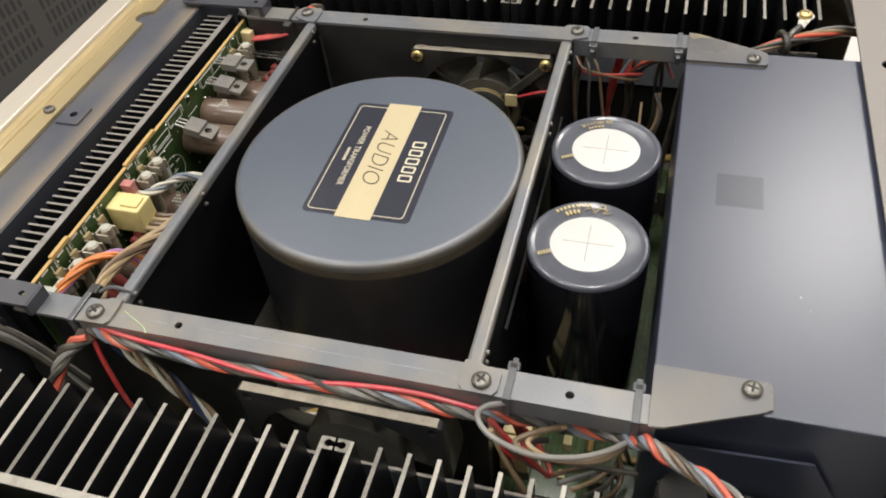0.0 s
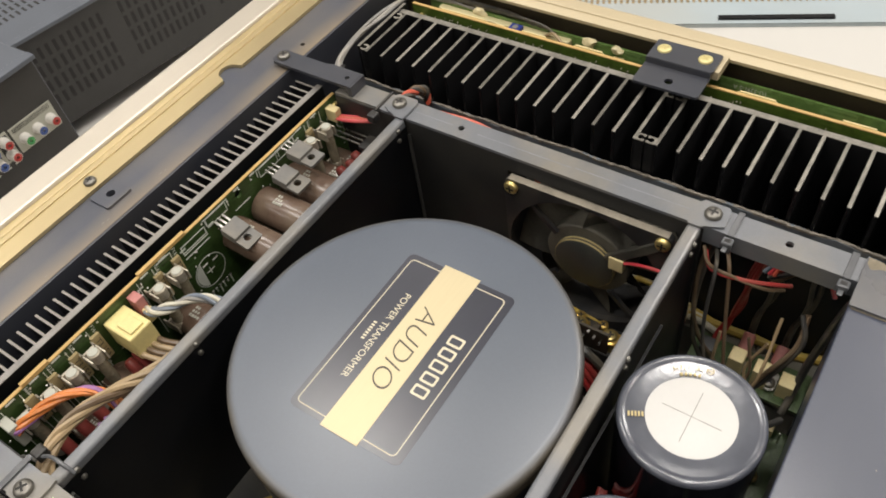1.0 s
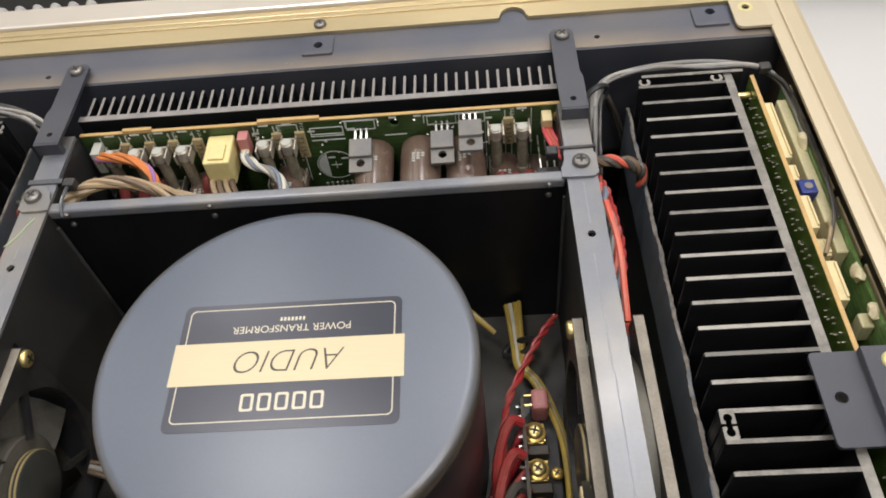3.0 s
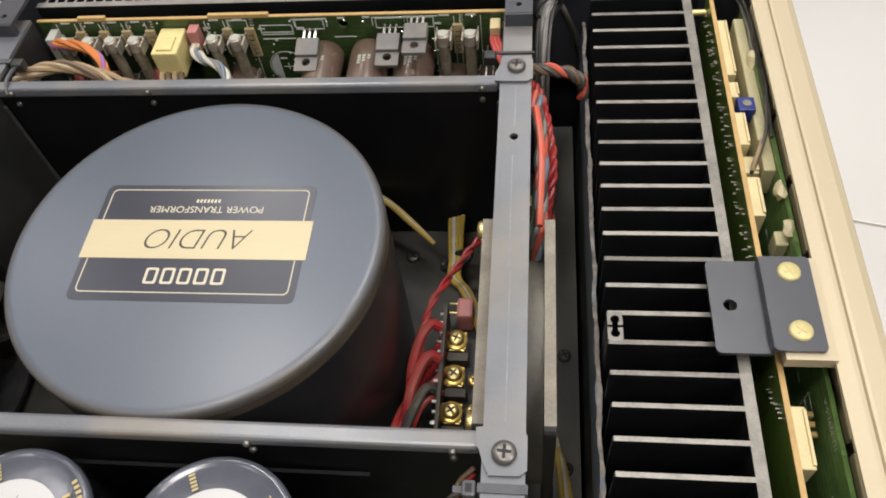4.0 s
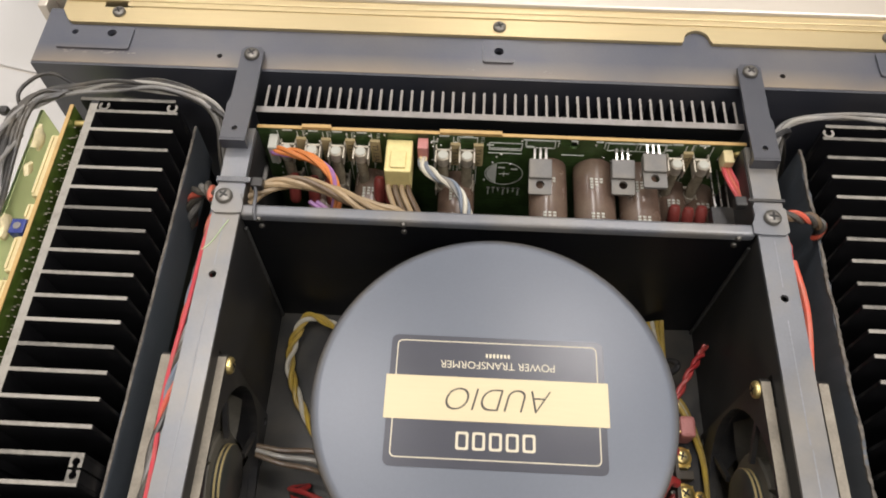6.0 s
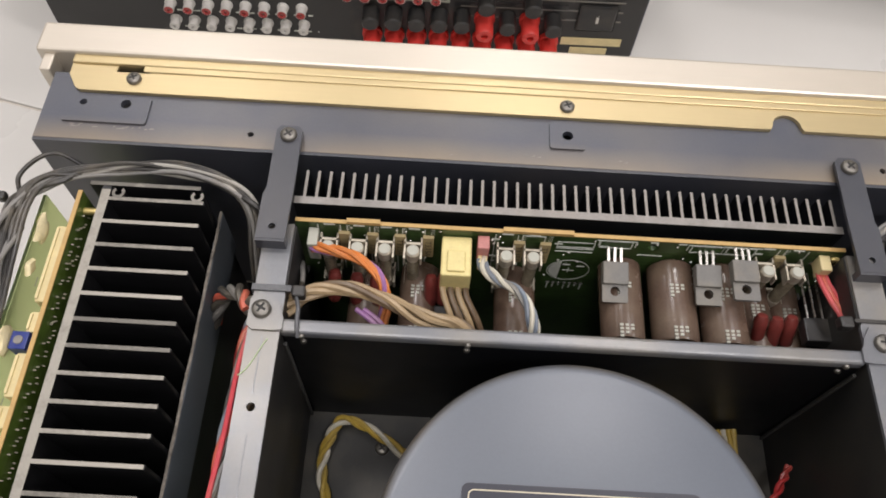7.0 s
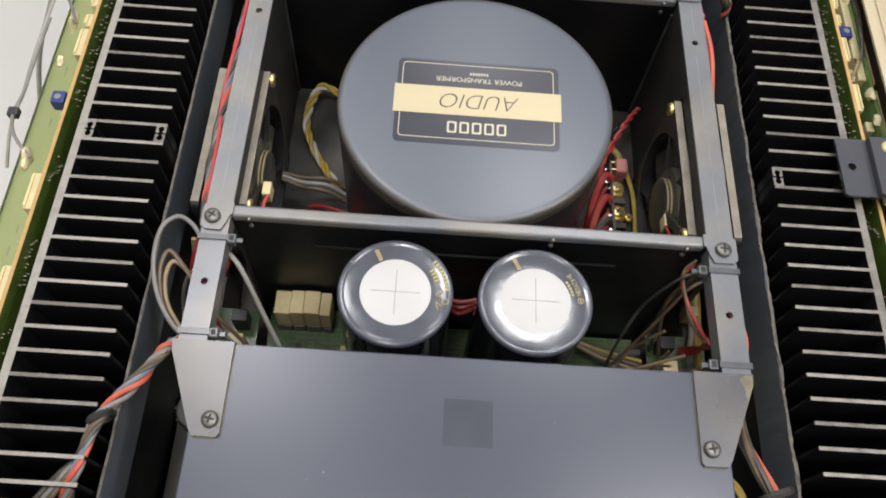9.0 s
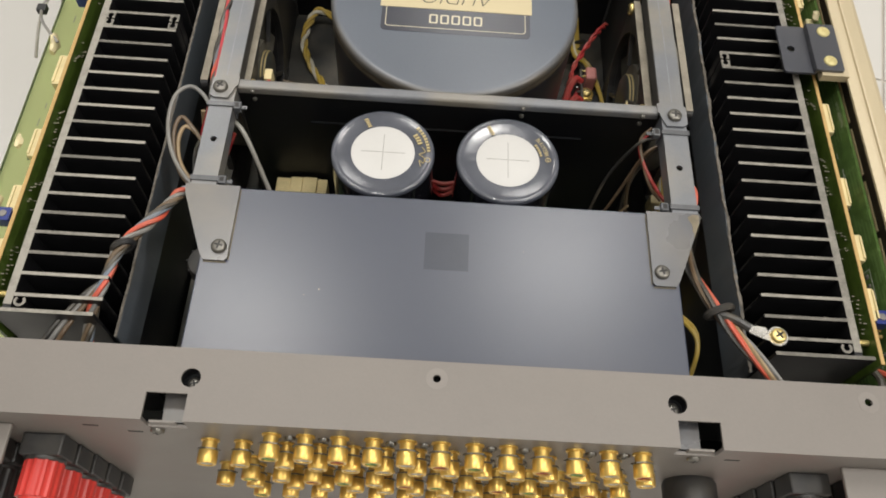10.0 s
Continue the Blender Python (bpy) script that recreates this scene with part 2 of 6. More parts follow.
M["fanframe"] = shader("dusty_black_plastic", (0.045, 0.043, 0.036), 0.55, 0.0, 0.25, 80, 0.1, (0.30, 0.26, 0.17), 0.4)
M["hub"] = shader("dull_dark_hub", (0.040, 0.043, 0.038), 0.40, 0.0, 0.2, 60, 0.05, DUST, 0.12, spec=0.6)
M["blade"] = shader("dust_filmed_grey_blade", (0.115, 0.108, 0.088), 0.6, 0.0, 0.3, 60, 0.1, (0.26, 0.235, 0.17), 0.4)
M["fanedge"] = shader("dust_covered_plastic", (0.27, 0.24, 0.19), 0.75, 0.0, 0.3, 120, 0.2)
M["label"] = shader("black_label_film", (0.015, 0.017, 0.031), 0.28, 0.0, 0.12, 60, spec=0.8, rvar=0.015)
M["band"] = shader("brushed_gold_foil", (0.57, 0.485, 0.305), 0.40, 0.25, 0.05, 40, streak=(0.1, 1, 1))
M["ink"] = shader("pale_gold_ink", (0.62, 0.565, 0.42), 0.4, 0.0, 0.05, 60)
M["blackink"] = shader("black_ink", (0.05, 0.042, 0.03), 0.4, 0.0, 0.05, 60)
M["goldink"] = shader("gold_ink", (0.50, 0.40, 0.19), 0.4, 0.1, 0.05, 60)
M["silk"] = shader("white_silkscreen", (0.62, 0.64, 0.58), 0.6, 0.0, 0.1, 60)
M["brown"] = shader("brown_sleeved_electrolytic", (0.115, 0.075, 0.055), 0.25, 0.0, 0.2, 120, dust=DUST, dust_amount=0.2)
M["grey"] = shader("grey_epoxy", (0.15, 0.145, 0.135), 0.5, 0.0, 0.15, 150, 0.2, DUST, 0.35)
M["tag"] = shader("tan_paper_tag", (0.42, 0.33, 0.17), 0.6, 0.0, 0.15, 120)
M["pinkplug"] = shader("salmon_pink_plug", (0.50, 0.20, 0.18), 0.42, 0.0, 0.15, 120)
M["oldsocket"] = shader("yellowed_socket", (0.60, 0.54, 0.31), 0.45, 0.0, 0.15, 120)
M["glass"] = shader("amber_dusty_fuse_glass", (0.23, 0.20, 0.14), 0.1, 0.0, 0.4, 200)
M["blue"] = shader("blue_trimmer_plastic", (0.020, 0.036, 0.20), 0.35, 0.0, 0.1, 120)
M["redcap"] = shader("dark_red_epoxy", (0.17, 0.034, 0.028), 0.32, 0.0, 0.2, 120)
M["redpost"] = shader("red_binding_post_plastic", (0.62, 0.045, 0.035), 0.35, 0.0, 0.08, 120)
M["tie"] = shader("grey_nylon_tie", (0.105, 0.108, 0.115), 0.24, 0.0, 0.2, 150)
M["wall"] = shader("white_wall_paint", (0.50, 0.49, 0.47), 0.6, 0.0, 0.03, 4)
M["rear"] = shader("black_receiver_steel", (0.10, 0.112, 0.135), 0.45, 0.0, 0.1, 40, 0.1)
M["rearpanel"] = shader("dark_rear_panel", (0.035, 0.034, 0.033), 0.5, 0.0, 0.15, 60, 0.1)
M["palestrip"] = shader("pale_printed_strip", (0.42, 0.42, 0.36), 0.55, 0.0, 0.08, 60)
M["lid"] = shader("pale_blue_grey_lid_inside", (0.37, 0.43, 0.46), 0.5, 0.0, 0.05, 15, 0.0, (0.50, 0.40, 0.24), 0.12)
ln = M["lid"].node_tree
tcl, sepl, rml, nzl, mul, mcl = (ln.nodes.new(k) for k in ("ShaderNodeTexCoord", "ShaderNodeSeparateXYZ", "ShaderNodeMapRange", "ShaderNodeTexNoise", "ShaderNodeMath", "ShaderNodeMix"))
ln.links.new(tcl.outputs["Object"], sepl.inputs[0])
ln.links.new(sepl.outputs[0], rml.inputs[0])
rml.inputs[1].default_value, rml.inputs[2].default_value, rml.inputs[3].default_value, rml.inputs[4].default_value = 0.05, 0.24, 0.6, 0.0
nzl.inputs["Scale"].default_value, nzl.inputs["Detail"].default_value = 9, 6
ln.links.new(tcl.outputs["Object"], nzl.inputs["Vector"])
mul.operation = "MULTIPLY"
ln.links.new(rml.outputs[0], mul.inputs[0])
ln.links.new(nzl.outputs[0], mul.inputs[1])
mcl.data_type = "RGBA"
ln.links.new(mul.outputs[0], mcl.inputs[0])
lb0 = ln.nodes["Principled BSDF"].inputs["Base Color"]
ln.links.new(lb0.links[0].from_socket, mcl.inputs[6])
mcl.inputs[7].default_value = (0.46, 0.33, 0.15, 1)
ln.links.new(mcl.outputs[2], lb0)
M["slot"] = shader("slot_shadow", (0.40, 0.30, 0.17), 0.7, 0.0, 0.5, 25)
for key, rgb in {
    "w_red": (0.38, 0.032, 0.032), "w_salmon": (0.62, 0.11, 0.065), "w_orange": (0.62, 0.20, 0.05), "w_grey": (0.22, 0.215, 0.205),
    "w_dark": (0.045, 0.043, 0.04), "w_black": (0.015, 0.015, 0.015), "w_blue": (0.17, 0.205, 0.255), "w_navy": (0.03, 0.05, 0.12), "w_brown": (0.13, 0.085, 0.05),
    "w_tan": (0.35, 0.25, 0.14), "w_yellow": (0.46, 0.32, 0.055), "w_white": (0.60, 0.57, 0.47), "w_purple": (0.32, 0.15, 0.34),
    "w_crimson": (0.33, 0.02, 0.022), "w_pink": (0.62, 0.055, 0.075), "w_pale": (0.36, 0.345, 0.31), "j_yellow": (0.50, 0.36, 0.04),
    "j_green": (0.06, 0.32, 0.10), "j_blue": (0.04, 0.09, 0.30), "j_red": (0.42, 0.035, 0.035), "j_white": (0.70, 0.68, 0.64),
}.items():
    M[key] = shader(key[2:] + "_vinyl", rgb, 0.36, 0.0, 0.18, 150, dust=DUST, dust_amount=0.3)

# ---- mesh helpers, lengths in millimetres ----


def part(name, bm, material, parent=None, label="", smooth=False, at=None):
    me = bpy.data.meshes.new(name)
    bmesh.ops.recalc_face_normals(bm, faces=bm.faces)
    bm.to_mesh(me)
    bm.free()
    me.transform(Matrix.Scale(MM, 4))
    me.materials.append(material)
    if smooth:
        for p in me.polygons:
            p.use_smooth = True
        me.set_sharp_from_angle(angle=radians(40))
    ob = new(name, me)
    if parent:
        ob.parent = parent
    if at is not None:
        ob.matrix_basis = place(at)
    if label:
        ob["label"] = label
    return ob


def place(m):
    """A pose given in millimetres, in metres."""
    m = m.copy() if isinstance(m, Matrix) else Matrix.Translation(m)
    m.translation = m.translation * MM
    return m


def again(ob, parent, at):
    """Another object on the same mesh, with its sub-parts, under parent."""
    o = new(ob.name.split(".")[0], ob.data)
    o.parent, o.matrix_basis = parent, place(at)
    if "label" in ob:
        o["label"] = ob["label"]
    for c in ob.children:
        k = new(c.name.split(".")[0], c.data)
        k.parent, k.matrix_basis = o, c.matrix_basis.copy()
        if "label" in c:
            k["label"] = c["label"]
    return o


def thing(name, label, category, group="", kind="", at=(0, 0, 0)):
    ob = new(name)
    ob.matrix_basis = place(at)
    return tagged(ob, label, category, group, kind)


def add_box(bm, x0, y0, z0, x1, y1, z1, bevel=0.0, m=None, seg=2):
    x0, x1, y0, y1, z0, z1 = min(x0, x1), max(x0, x1), min(y0, y1), max(y0, y1), min(z0, z1), max(z0, z1)
    r = bmesh.ops.create_cube(bm, size=1.0)
    for v in r["verts"]:
        v.co = Vector((x0 + (v.co.x + 0.5) * (x1 - x0), y0 + (v.co.y + 0.5) * (y1 - y0), z0 + (v.co.z + 0.5) * (z1 - z0)))
    vs = r["verts"]
    if bevel:
        es = list({e for v in vs for e in v.link_edges})
        r2 = bmesh.ops.bevel(bm, geom=es, offset=bevel, segments=seg, profile=0.5, affect="EDGES")
        vs = list({v for f in r2["faces"] for v in f.verts} | {v for v in vs if v.is_valid})
    if m is not None:
        for v in vs:
            v.co = m @ v.co
    return bm


def box(*a, **k):
    return add_box(bmesh.new(), *a, **k)


def circle(x, y, r, n=14):
    return [(x + r * math.cos(2 * math.pi * i / n), y + r * math.sin(2 * math.pi * i / n)) for i in range(n)]


def rounded(x0, y0, x1, y1, r, n=4):
    pts = []
    for cx, cy, a in ((x1 - r, y1 - r, 0), (x0 + r, y1 - r, 90), (x0 + r, y0 + r, 180), (x1 - r, y0 + r, 270)):
        for i in range(n + 1):
            w = radians(a + 90 * i / n)
            pts.append((cx + r * math.cos(w), cy + r * math.sin(w)))
    return pts


def plate(outline, holes=(), z0=0.0, z1=1.0, m=None, bm=None):
    """A flat sheet from z0 to z1 with real holes."""
    bm = bm or bmesh.new()
    loops = [outline, *holes]
    edges, rings = [], []
    for pts in loops:
        vs = [bm.verts.new((x, y, z0)) for x, y in pts]
        rings.append(vs)
        edges += [bm.edges.new((vs[i], vs[(i + 1) % len(vs)])) for i in range(len(vs))]
    faces = [f for f in bmesh.ops.triangle_fill(bm, use_beauty=True, edges=edges, normal=(0, 0, 1))["geom"] if isinstance(f, bmesh.types.BMFace)]
    up = {v: bm.verts.new((v.co.x, v.co.y, z1)) for vs in rings for v in vs}
    for f in faces:
        bm.faces.new([up[v] for v in f.verts])
    for vs in rings:
        for i in range(len(vs)):
            a, b = vs[i], vs[(i + 1) % len(vs)]
            bm.faces.new((a, b, up[b], up[a]))
    if m is not None:
        for v in list(up) + list(up.values()):
            v.co = m @ v.co
    return bm


def lathe(profile, seg=32, m=None, bm=None):
    """Turns (r, z) pairs about the z axis."""
    bm = bm or bmesh.new()
    rings = []
    for r, z in profile:
        rings.append([bm.verts.new((0, 0, z))] if r < 1e-6 else
                     [bm.verts.new((r * math.cos(2 * math.pi * i / seg), r * math.sin(2 * math.pi * i / seg), z)) for i in range(seg)])
    for a, b in zip(rings, rings[1:]):
        for i in range(seg):
            j = (i + 1) % seg
            if len(a) == 1 and len(b) > 1:
                bm.faces.new((a[0], b[j], b[i]))
            elif len(b) == 1 and len(a) > 1:
                bm.faces.new((a[i], a[j], b[0]))
            elif len(a) > 1:
                bm.faces.new((a[i], a[j], b[j], b[i]))
    if m is not None:
        for v in (v for r in rings for v in r):
            v.co = m @ v.co
    return bm


def rod(r, length, seg=16, bevel=0.0, m=None, bm=None):
    b = bevel
    prof = [(0, 0), (r - b, 0), (r, b), (r, length - b), (r - b, length), (0, length)] if b else [(0, 0), (r, 0), (r, length), (0, length)]
    return lathe(prof, seg, m, bm)


def smooth_path(pts, per=7):
    """A Catmull-Rom line through the points."""
    p = [Vector(q) for q in pts]
    p = [2 * p[0] - p[1]] + p + [2 * p[-1] - p[-2]]
    out = []
    for a, b, c, d in zip(p, p[1:], p[2:], p[3:]):
        for i in range(per):
            t = i / per
            out.append(0.5 * (2 * b + (c - a) * t + (2 * a - 5 * b + 4 * c - d) * t * t + (3 * b - a - 3 * c + d) * t ** 3))
    out.append(p[-2])
    return out


def frames_along(line):
    up, out = Vector((0.13, 0.21, 1)), []
    for i, q in enumerate(line):
        d = (line[min(i + 1, len(line) - 1)] - line[max(i - 1, 0)]).normalized()
        side = up.cross(d)
        side = (side if side.length > 1e-4 else d.orthogonal()).normalized()
        up = d.cross(side).normalized()
        out.append((q, side, up))
    return out


def tube(line, r, seg=8, bm=None):
    bm = bm or bmesh.new()
    rings = [[bm.verts.new(q + r * (math.cos(2 * math.pi * i / seg) * s + math.sin(2 * math.pi * i / seg) * u)) for i in range(seg)]
             for q, s, u in frames_along(line)]
    for a, b in zip(rings, rings[1:]):
        for i in range(seg):
            bm.faces.new((a[i], a[(i + 1) % seg], b[(i + 1) % seg], b[i]))
    bm.faces.new(rings[0][::-1])
    bm.faces.new(rings[-1])
    return bm


def wire(parent, pts, r, mat, label="", per=7):
    return part("wire", tube(smooth_path(pts, per), r), M[mat], parent, label, smooth=True)


def bundle(parent, pts, r, mats, spread, turns, per=9, phase=0.0):
    """Wires wound loosely round a common line."""
    line = frames_along(smooth_path(pts, per))
    n = len(line) - 1
    for k, mat in enumerate(mats):
        a0 = 2 * math.pi * k / len(mats) + phase
        wob = random.Random(k * 7 + len(pts))
        f1, f2 = wob.uniform(1, 3), wob.uniform(0.7, 1.25)
        pts3 = []
        for i, (q, s, u) in enumerate(line):
            w = a0 + 2 * math.pi * turns * i / n
            e = spread * (0.85 + 0.25 * math.sin(f1 * 6.28 * i / n + k)) * f2
            pts3.append(q + e * (math.cos(w) * s + math.sin(w) * u))
        part("wire", tube(pts3, r, 7), M[mat], parent, smooth=True)


def letters(name, text, x, y, z, height, width, material, parent, rz=0.0, shear=0.0, rx=0.0, label="", thin=0.0):
    """Raised printed letters centred on x, y, scaled to the width given."""
    cu = bpy.data.curves.new(name, "FONT")
    cu.body, cu.size, cu.extrude, cu.shear, cu.align_x, cu.align_y = text, 1.0, 0.0, shear, "CENTER", "CENTER"
    cu.offset = thin
    ob = bpy.data.objects.new(name, cu)
    scene.collection.objects.link(ob)
    bpy.context.view_layer.update()
    me = bpy.data.meshes.new_from_object(ob)
    bpy.data.objects.remove(ob)
    xs, ys = [v.co.x for v in me.vertices], [v.co.y for v in me.vertices]
    mx, my = (min(xs) + max(xs)) / 2, (min(ys) + max(ys)) / 2
    me.transform(Matrix.Diagonal((MM * width / (max(xs) - min(xs)), MM * height / (max(ys) - min(ys)), 1, 1)) @ Matrix.Translation((-mx, -my, 0)))
    me.materials.clear()
    me.materials.append(material)
    o = new(name, me)
    o.parent, o.matrix_basis = parent, pose(x * MM, y * MM, z * MM, rx, 0, rz)
    if label:
        o["label"] = label
    return o


# One screw of each kind, shared by all: a domed head with a cross recess.
def make_screw(parent, x, y, z, r, mat, turn=0.0, m=None):
    key = ("screw", r, mat)
    at = m if m is not None else Matrix.Translation((x, y, z)) @ Matrix.Rotation(turn, 4, "Z")
    if key in SCREWS:
        return again(SCREWS[key], parent, at)
    h = r * 0.62
    bm = lathe([(0, 0), (r, 0), (r, h * 0.55), (r * 0.86, h * 0.85), (r * 0.55, h), (0, h)], 20)
    s = part("screw", bm, M[mat], parent, smooth=True, at=at)
    cross = box(-r * 0.58, -r * 0.13, h - 0.1, r * 0.58, r * 0.13, h + 0.06)
    add_box(cross, -r * 0.13, -r * 0.58, h - 0.1, r * 0.13, r * 0.58, h + 0.05)
    part("cross_recess", cross, M["dark"], s)
    SCREWS[key] = s
    return s


SCREWS = {}

# ---- setting ----
X0, Y0, X1, Y1 = ROOM
floor = part("floor", box(X0, Y0, FLOOR_Z - 30, X1, Y1, FLOOR_Z - 2), M["grout"])
tagged(floor, "glossy white ceramic floor tiles with thin grey joints", "floor", kind="structure")
ceiling = part("ceiling", box(X0, Y0, CEILING_Z, X1, Y1, CEILING_Z + 60), M["wall"])
tagged(ceiling, "plain white painted ceiling", "ceiling", kind="structure")
for wname, b in (("wall_north", (X0, Y1, X1, Y1 + 80)), ("wall_south", (X0, Y0 - 80, X1, Y0)), ("wall_west", (X0 - 80, Y0, X0, Y1)), ("wall_east", (X1, Y0, X1 + 80, Y1))):
    w = part(wname, box(b[0], b[1], FLOOR_Z - 30, b[2], b[3], CEILING_Z), M["wall"])
    tagged(w, "plain white painted room wall", "wall", kind="structure")

# ---- amplifier chassis ----
ZT, ZF, BASE = 162.0, 65.0, -25.0
chassis = thing("amplifier_chassis", "opened gold-fronted hi-fi amplifier chassis standing on white floor tiles", "amplifier")
part("bottom_plate", box(-213, -12, BASE, 213, 405, BASE + 2), M["black"], chassis)
for fx in (-175, 175):
    for fy in (40, 370):
        part("foot", lathe([(0, FLOOR_Z), (24, FLOOR_Z), (26, FLOOR_Z + 4), (26, BASE - 1), (0, BASE - 1)], 32), M["plastic"], chassis, smooth=True, at=(fx, fy, 0))
# front beam: a folded channel with pressed pads and holes
beam_holes = [circle(-127.6, 381.8, 1.3), circle(127.6, 381.8, 1.3), circle(-179.7, 392.5, 2.2), circle(-197, 392.5, 1.5), circle(179.7, 392.5, 2.2), circle(0, 389.5, 2.2)]
part("front_beam", plate([(-213, 375), (213, 375), (213, 408), (-213, 408)], beam_holes, 163, 164.5), M["beamtop"], chassis)
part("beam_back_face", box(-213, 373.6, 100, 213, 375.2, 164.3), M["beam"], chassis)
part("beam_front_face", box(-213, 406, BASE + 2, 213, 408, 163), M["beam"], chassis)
for bx0, bx1 in ((-204, -170), (-7.3, 7.0), (171.5, 187)):
    hs = [h for h in beam_holes if bx0 < h[0][0] < bx1]
    part("pressed_pad", plate(rounded(bx0, 383, bx1, 396.3, 1.2), hs, 164.5, 165.6), M["beamtop"], chassis)
rnd = random.Random(14)
for q in range(16):
    x, y, w = rnd.uniform(-204, -168), 381.6 + rnd.uniform(-1.2, 0.6), rnd.uniform(0.6, 3.0)
    part("scuff", plate([(x, y), (x + w, y + 0.2), (x + w * 0.8, y + 0.7), (x + 0.2, y + 0.5)], [], 164.5, 164.55), M["ring"], chassis)
for x, y in ((-15, 379), (-12.5, 378.6), (20, 378.9), (22.4, 378.3), (-48, 377.4)):
    part("scuff", plate([(x, y), (x + 1.8, y + 0.1), (x + 1.5, y + 0.6)], [], 164.5, 164.55), M["ring"], chassis)
# gold front: ledge with a notch, a step and the thick front plate
ledge = [(-200, 398.2), (84, 398.2), (85, 400)] + [(91 + 6 * math.cos(radians(a)), 400 + 6 * math.sin(radians(a))) for a in range(180, -1, -20)] + [(98, 398.2), (203, 398.2), (203, 412), (-206, 412), (-206, 406), (-202, 399.5)]
part("front_ledge", plate(ledge, [rounded(-187, 408.2, -173, 411.4, 0.4)], 164.6, 166.4), M["gold"], chassis)
part("ledge_ridge", box(-176, 408.6, 166.3, 203, 411.6, 167.1, bevel=0.3), M["gold"], chassis)
part("ledge_step", box(-206, 411.5, 163, 203, 416, 167.6, bevel=0.5), M["gold"], chassis)
part("front_plate", box(-222, 415.5, -30, 222, 431, 169.6, bevel=1.3), M["palegold"], chassis)
part("plate_return", box(-219, 407, -20, -214.5, 416, 167, bevel=0.6), M["palegold"], chassis)
for sx, sy in ((0, 403.4), (-179, 404.8), (179, 404.8)):
    make_screw(chassis, sx, sy, 166.4, 3.0, "screw", 0.4 + sx)
tabm = part("cheek_tab", plate(rounded(188.6, 378, 207, 399.5, 3), [circle(195, 392, 1.7)], 165.9, 167.1), M["cheek"], chassis, "pale gold tab of the side cheek")
part("tab_wear", plate(circle(195, 392, 3.4, 20), [circle(195, 392, 1.75)], 167.1, 167.14), M["flat"], tabm)
# right cheek: a shaped profile, kept while the left one is taken off
prof = [(209.6, 40), (209.6, 162.0), (206.2, 162.6), (206.2, 165.0), (203, 165.4), (203, 166.8), (207, 167.6), (208.2, 167.6), (208.6, 166.9), (209.0, 167.8), (210.0, 168), (215.4, 168), (217.6, 167.2), (218.8, 165.2), (219, 162), (219, -25), (214, -25), (213, 40)]
cheek = bmesh.new()
a = [cheek.verts.new((x, -2, z)) for x, z in prof]
b = [cheek.verts.new((x, 415, z)) for x, z in prof]
for i in range(len(prof)):
    cheek.faces.new((a[i], a[(i + 1) % len(prof)], b[(i + 1) % len(prof)], b[i]))
cheek.faces.new(a[::-1])
cheek.faces.new(b)
part("side_cheek", cheek, M["cheek"], chassis, "pale gold metal side cheek")
part("cheek_liner", box(208.7, -1, 60, 209.5, 374, 161.8), M["liner"], chassis, "dark inner face of the cheek")
# Raised cream bars in place of open slots, pale for the light coming through.
for i in range(11):
    part("cheek_slot", box(207.9, 2.4 + i * 32.4, 148.2, 208.9, 31.0 + i * 32.4, 152.2, bevel=0.45), M["cream"], chassis)
# back panel with its folded top flange
notch_l, notch_r = (-113, -97), (96.5, 113.5)
flange = [(-214, 16), (-214, -14), (notch_l[0], -14), (notch_l[0], -3), (notch_l[1], -3), (notch_l[1], -14), (notch_r[0], -14), (notch_r[0], -3), (notch_r[1], -3), (notch_r[1], -14), (214, -14), (214, 16)]
part("back_flange", plate(flange, [circle(-97, 3.6, 3.9, 20), circle(97, 3.6, 3.9, 20), circle(0, 8.7, 1.6), circle(176, 8.7, 1.6)], 164.8, 166), M["back"], chassis)
panel = [(-214, -25), (214, -25), (214, 165), (notch_r[1], 165), (notch_r[1], 156), (notch_r[0], 156), (notch_r[0], 165), (notch_l[1], 165), (notch_l[1], 156), (notch_l[0], 156), (notch_l[0], 165), (-214, 165)]
part("back_panel", plate(panel, [], 0, 1.4, m=Matrix.Translation((0, -12.6, 0)) @ Matrix.Rotation(radians(90), 4, "X")), M["back"], chassis)
for sx in (-97, 97):
    make_screw(chassis, sx, 3.2, 158.6, 2.7, "screw", 0.3)
    # Black cup puts the shadow of the screw hole into its colour.
    part("screw_seat", lathe([(0, 157), (5.4, 157), (5.4, 164.7), (4.4, 164.7), (4.4, 158.6), (0, 158.6)], 24), M["black"], chassis, smooth=True, at=(sx, 3.6, 0))
    part("inner_shelf", box(sx * 1.0, -12, 155.4, sx * 1.11, 6, 156.8), M["bracket"], chassis)
for sx in (-105, 105):
    part("catch_tab", box(sx - 5, -14.6, 161, sx + 5, -13.8, 165.2), M["back"], chassis)
for sx in (0, 176):
    part("worn_ring", plate(circle(sx, 8.7, 4.4, 24), [circle(sx, 8.7, 1.7)], 166.02, 166.06), M["ring"], chassis)
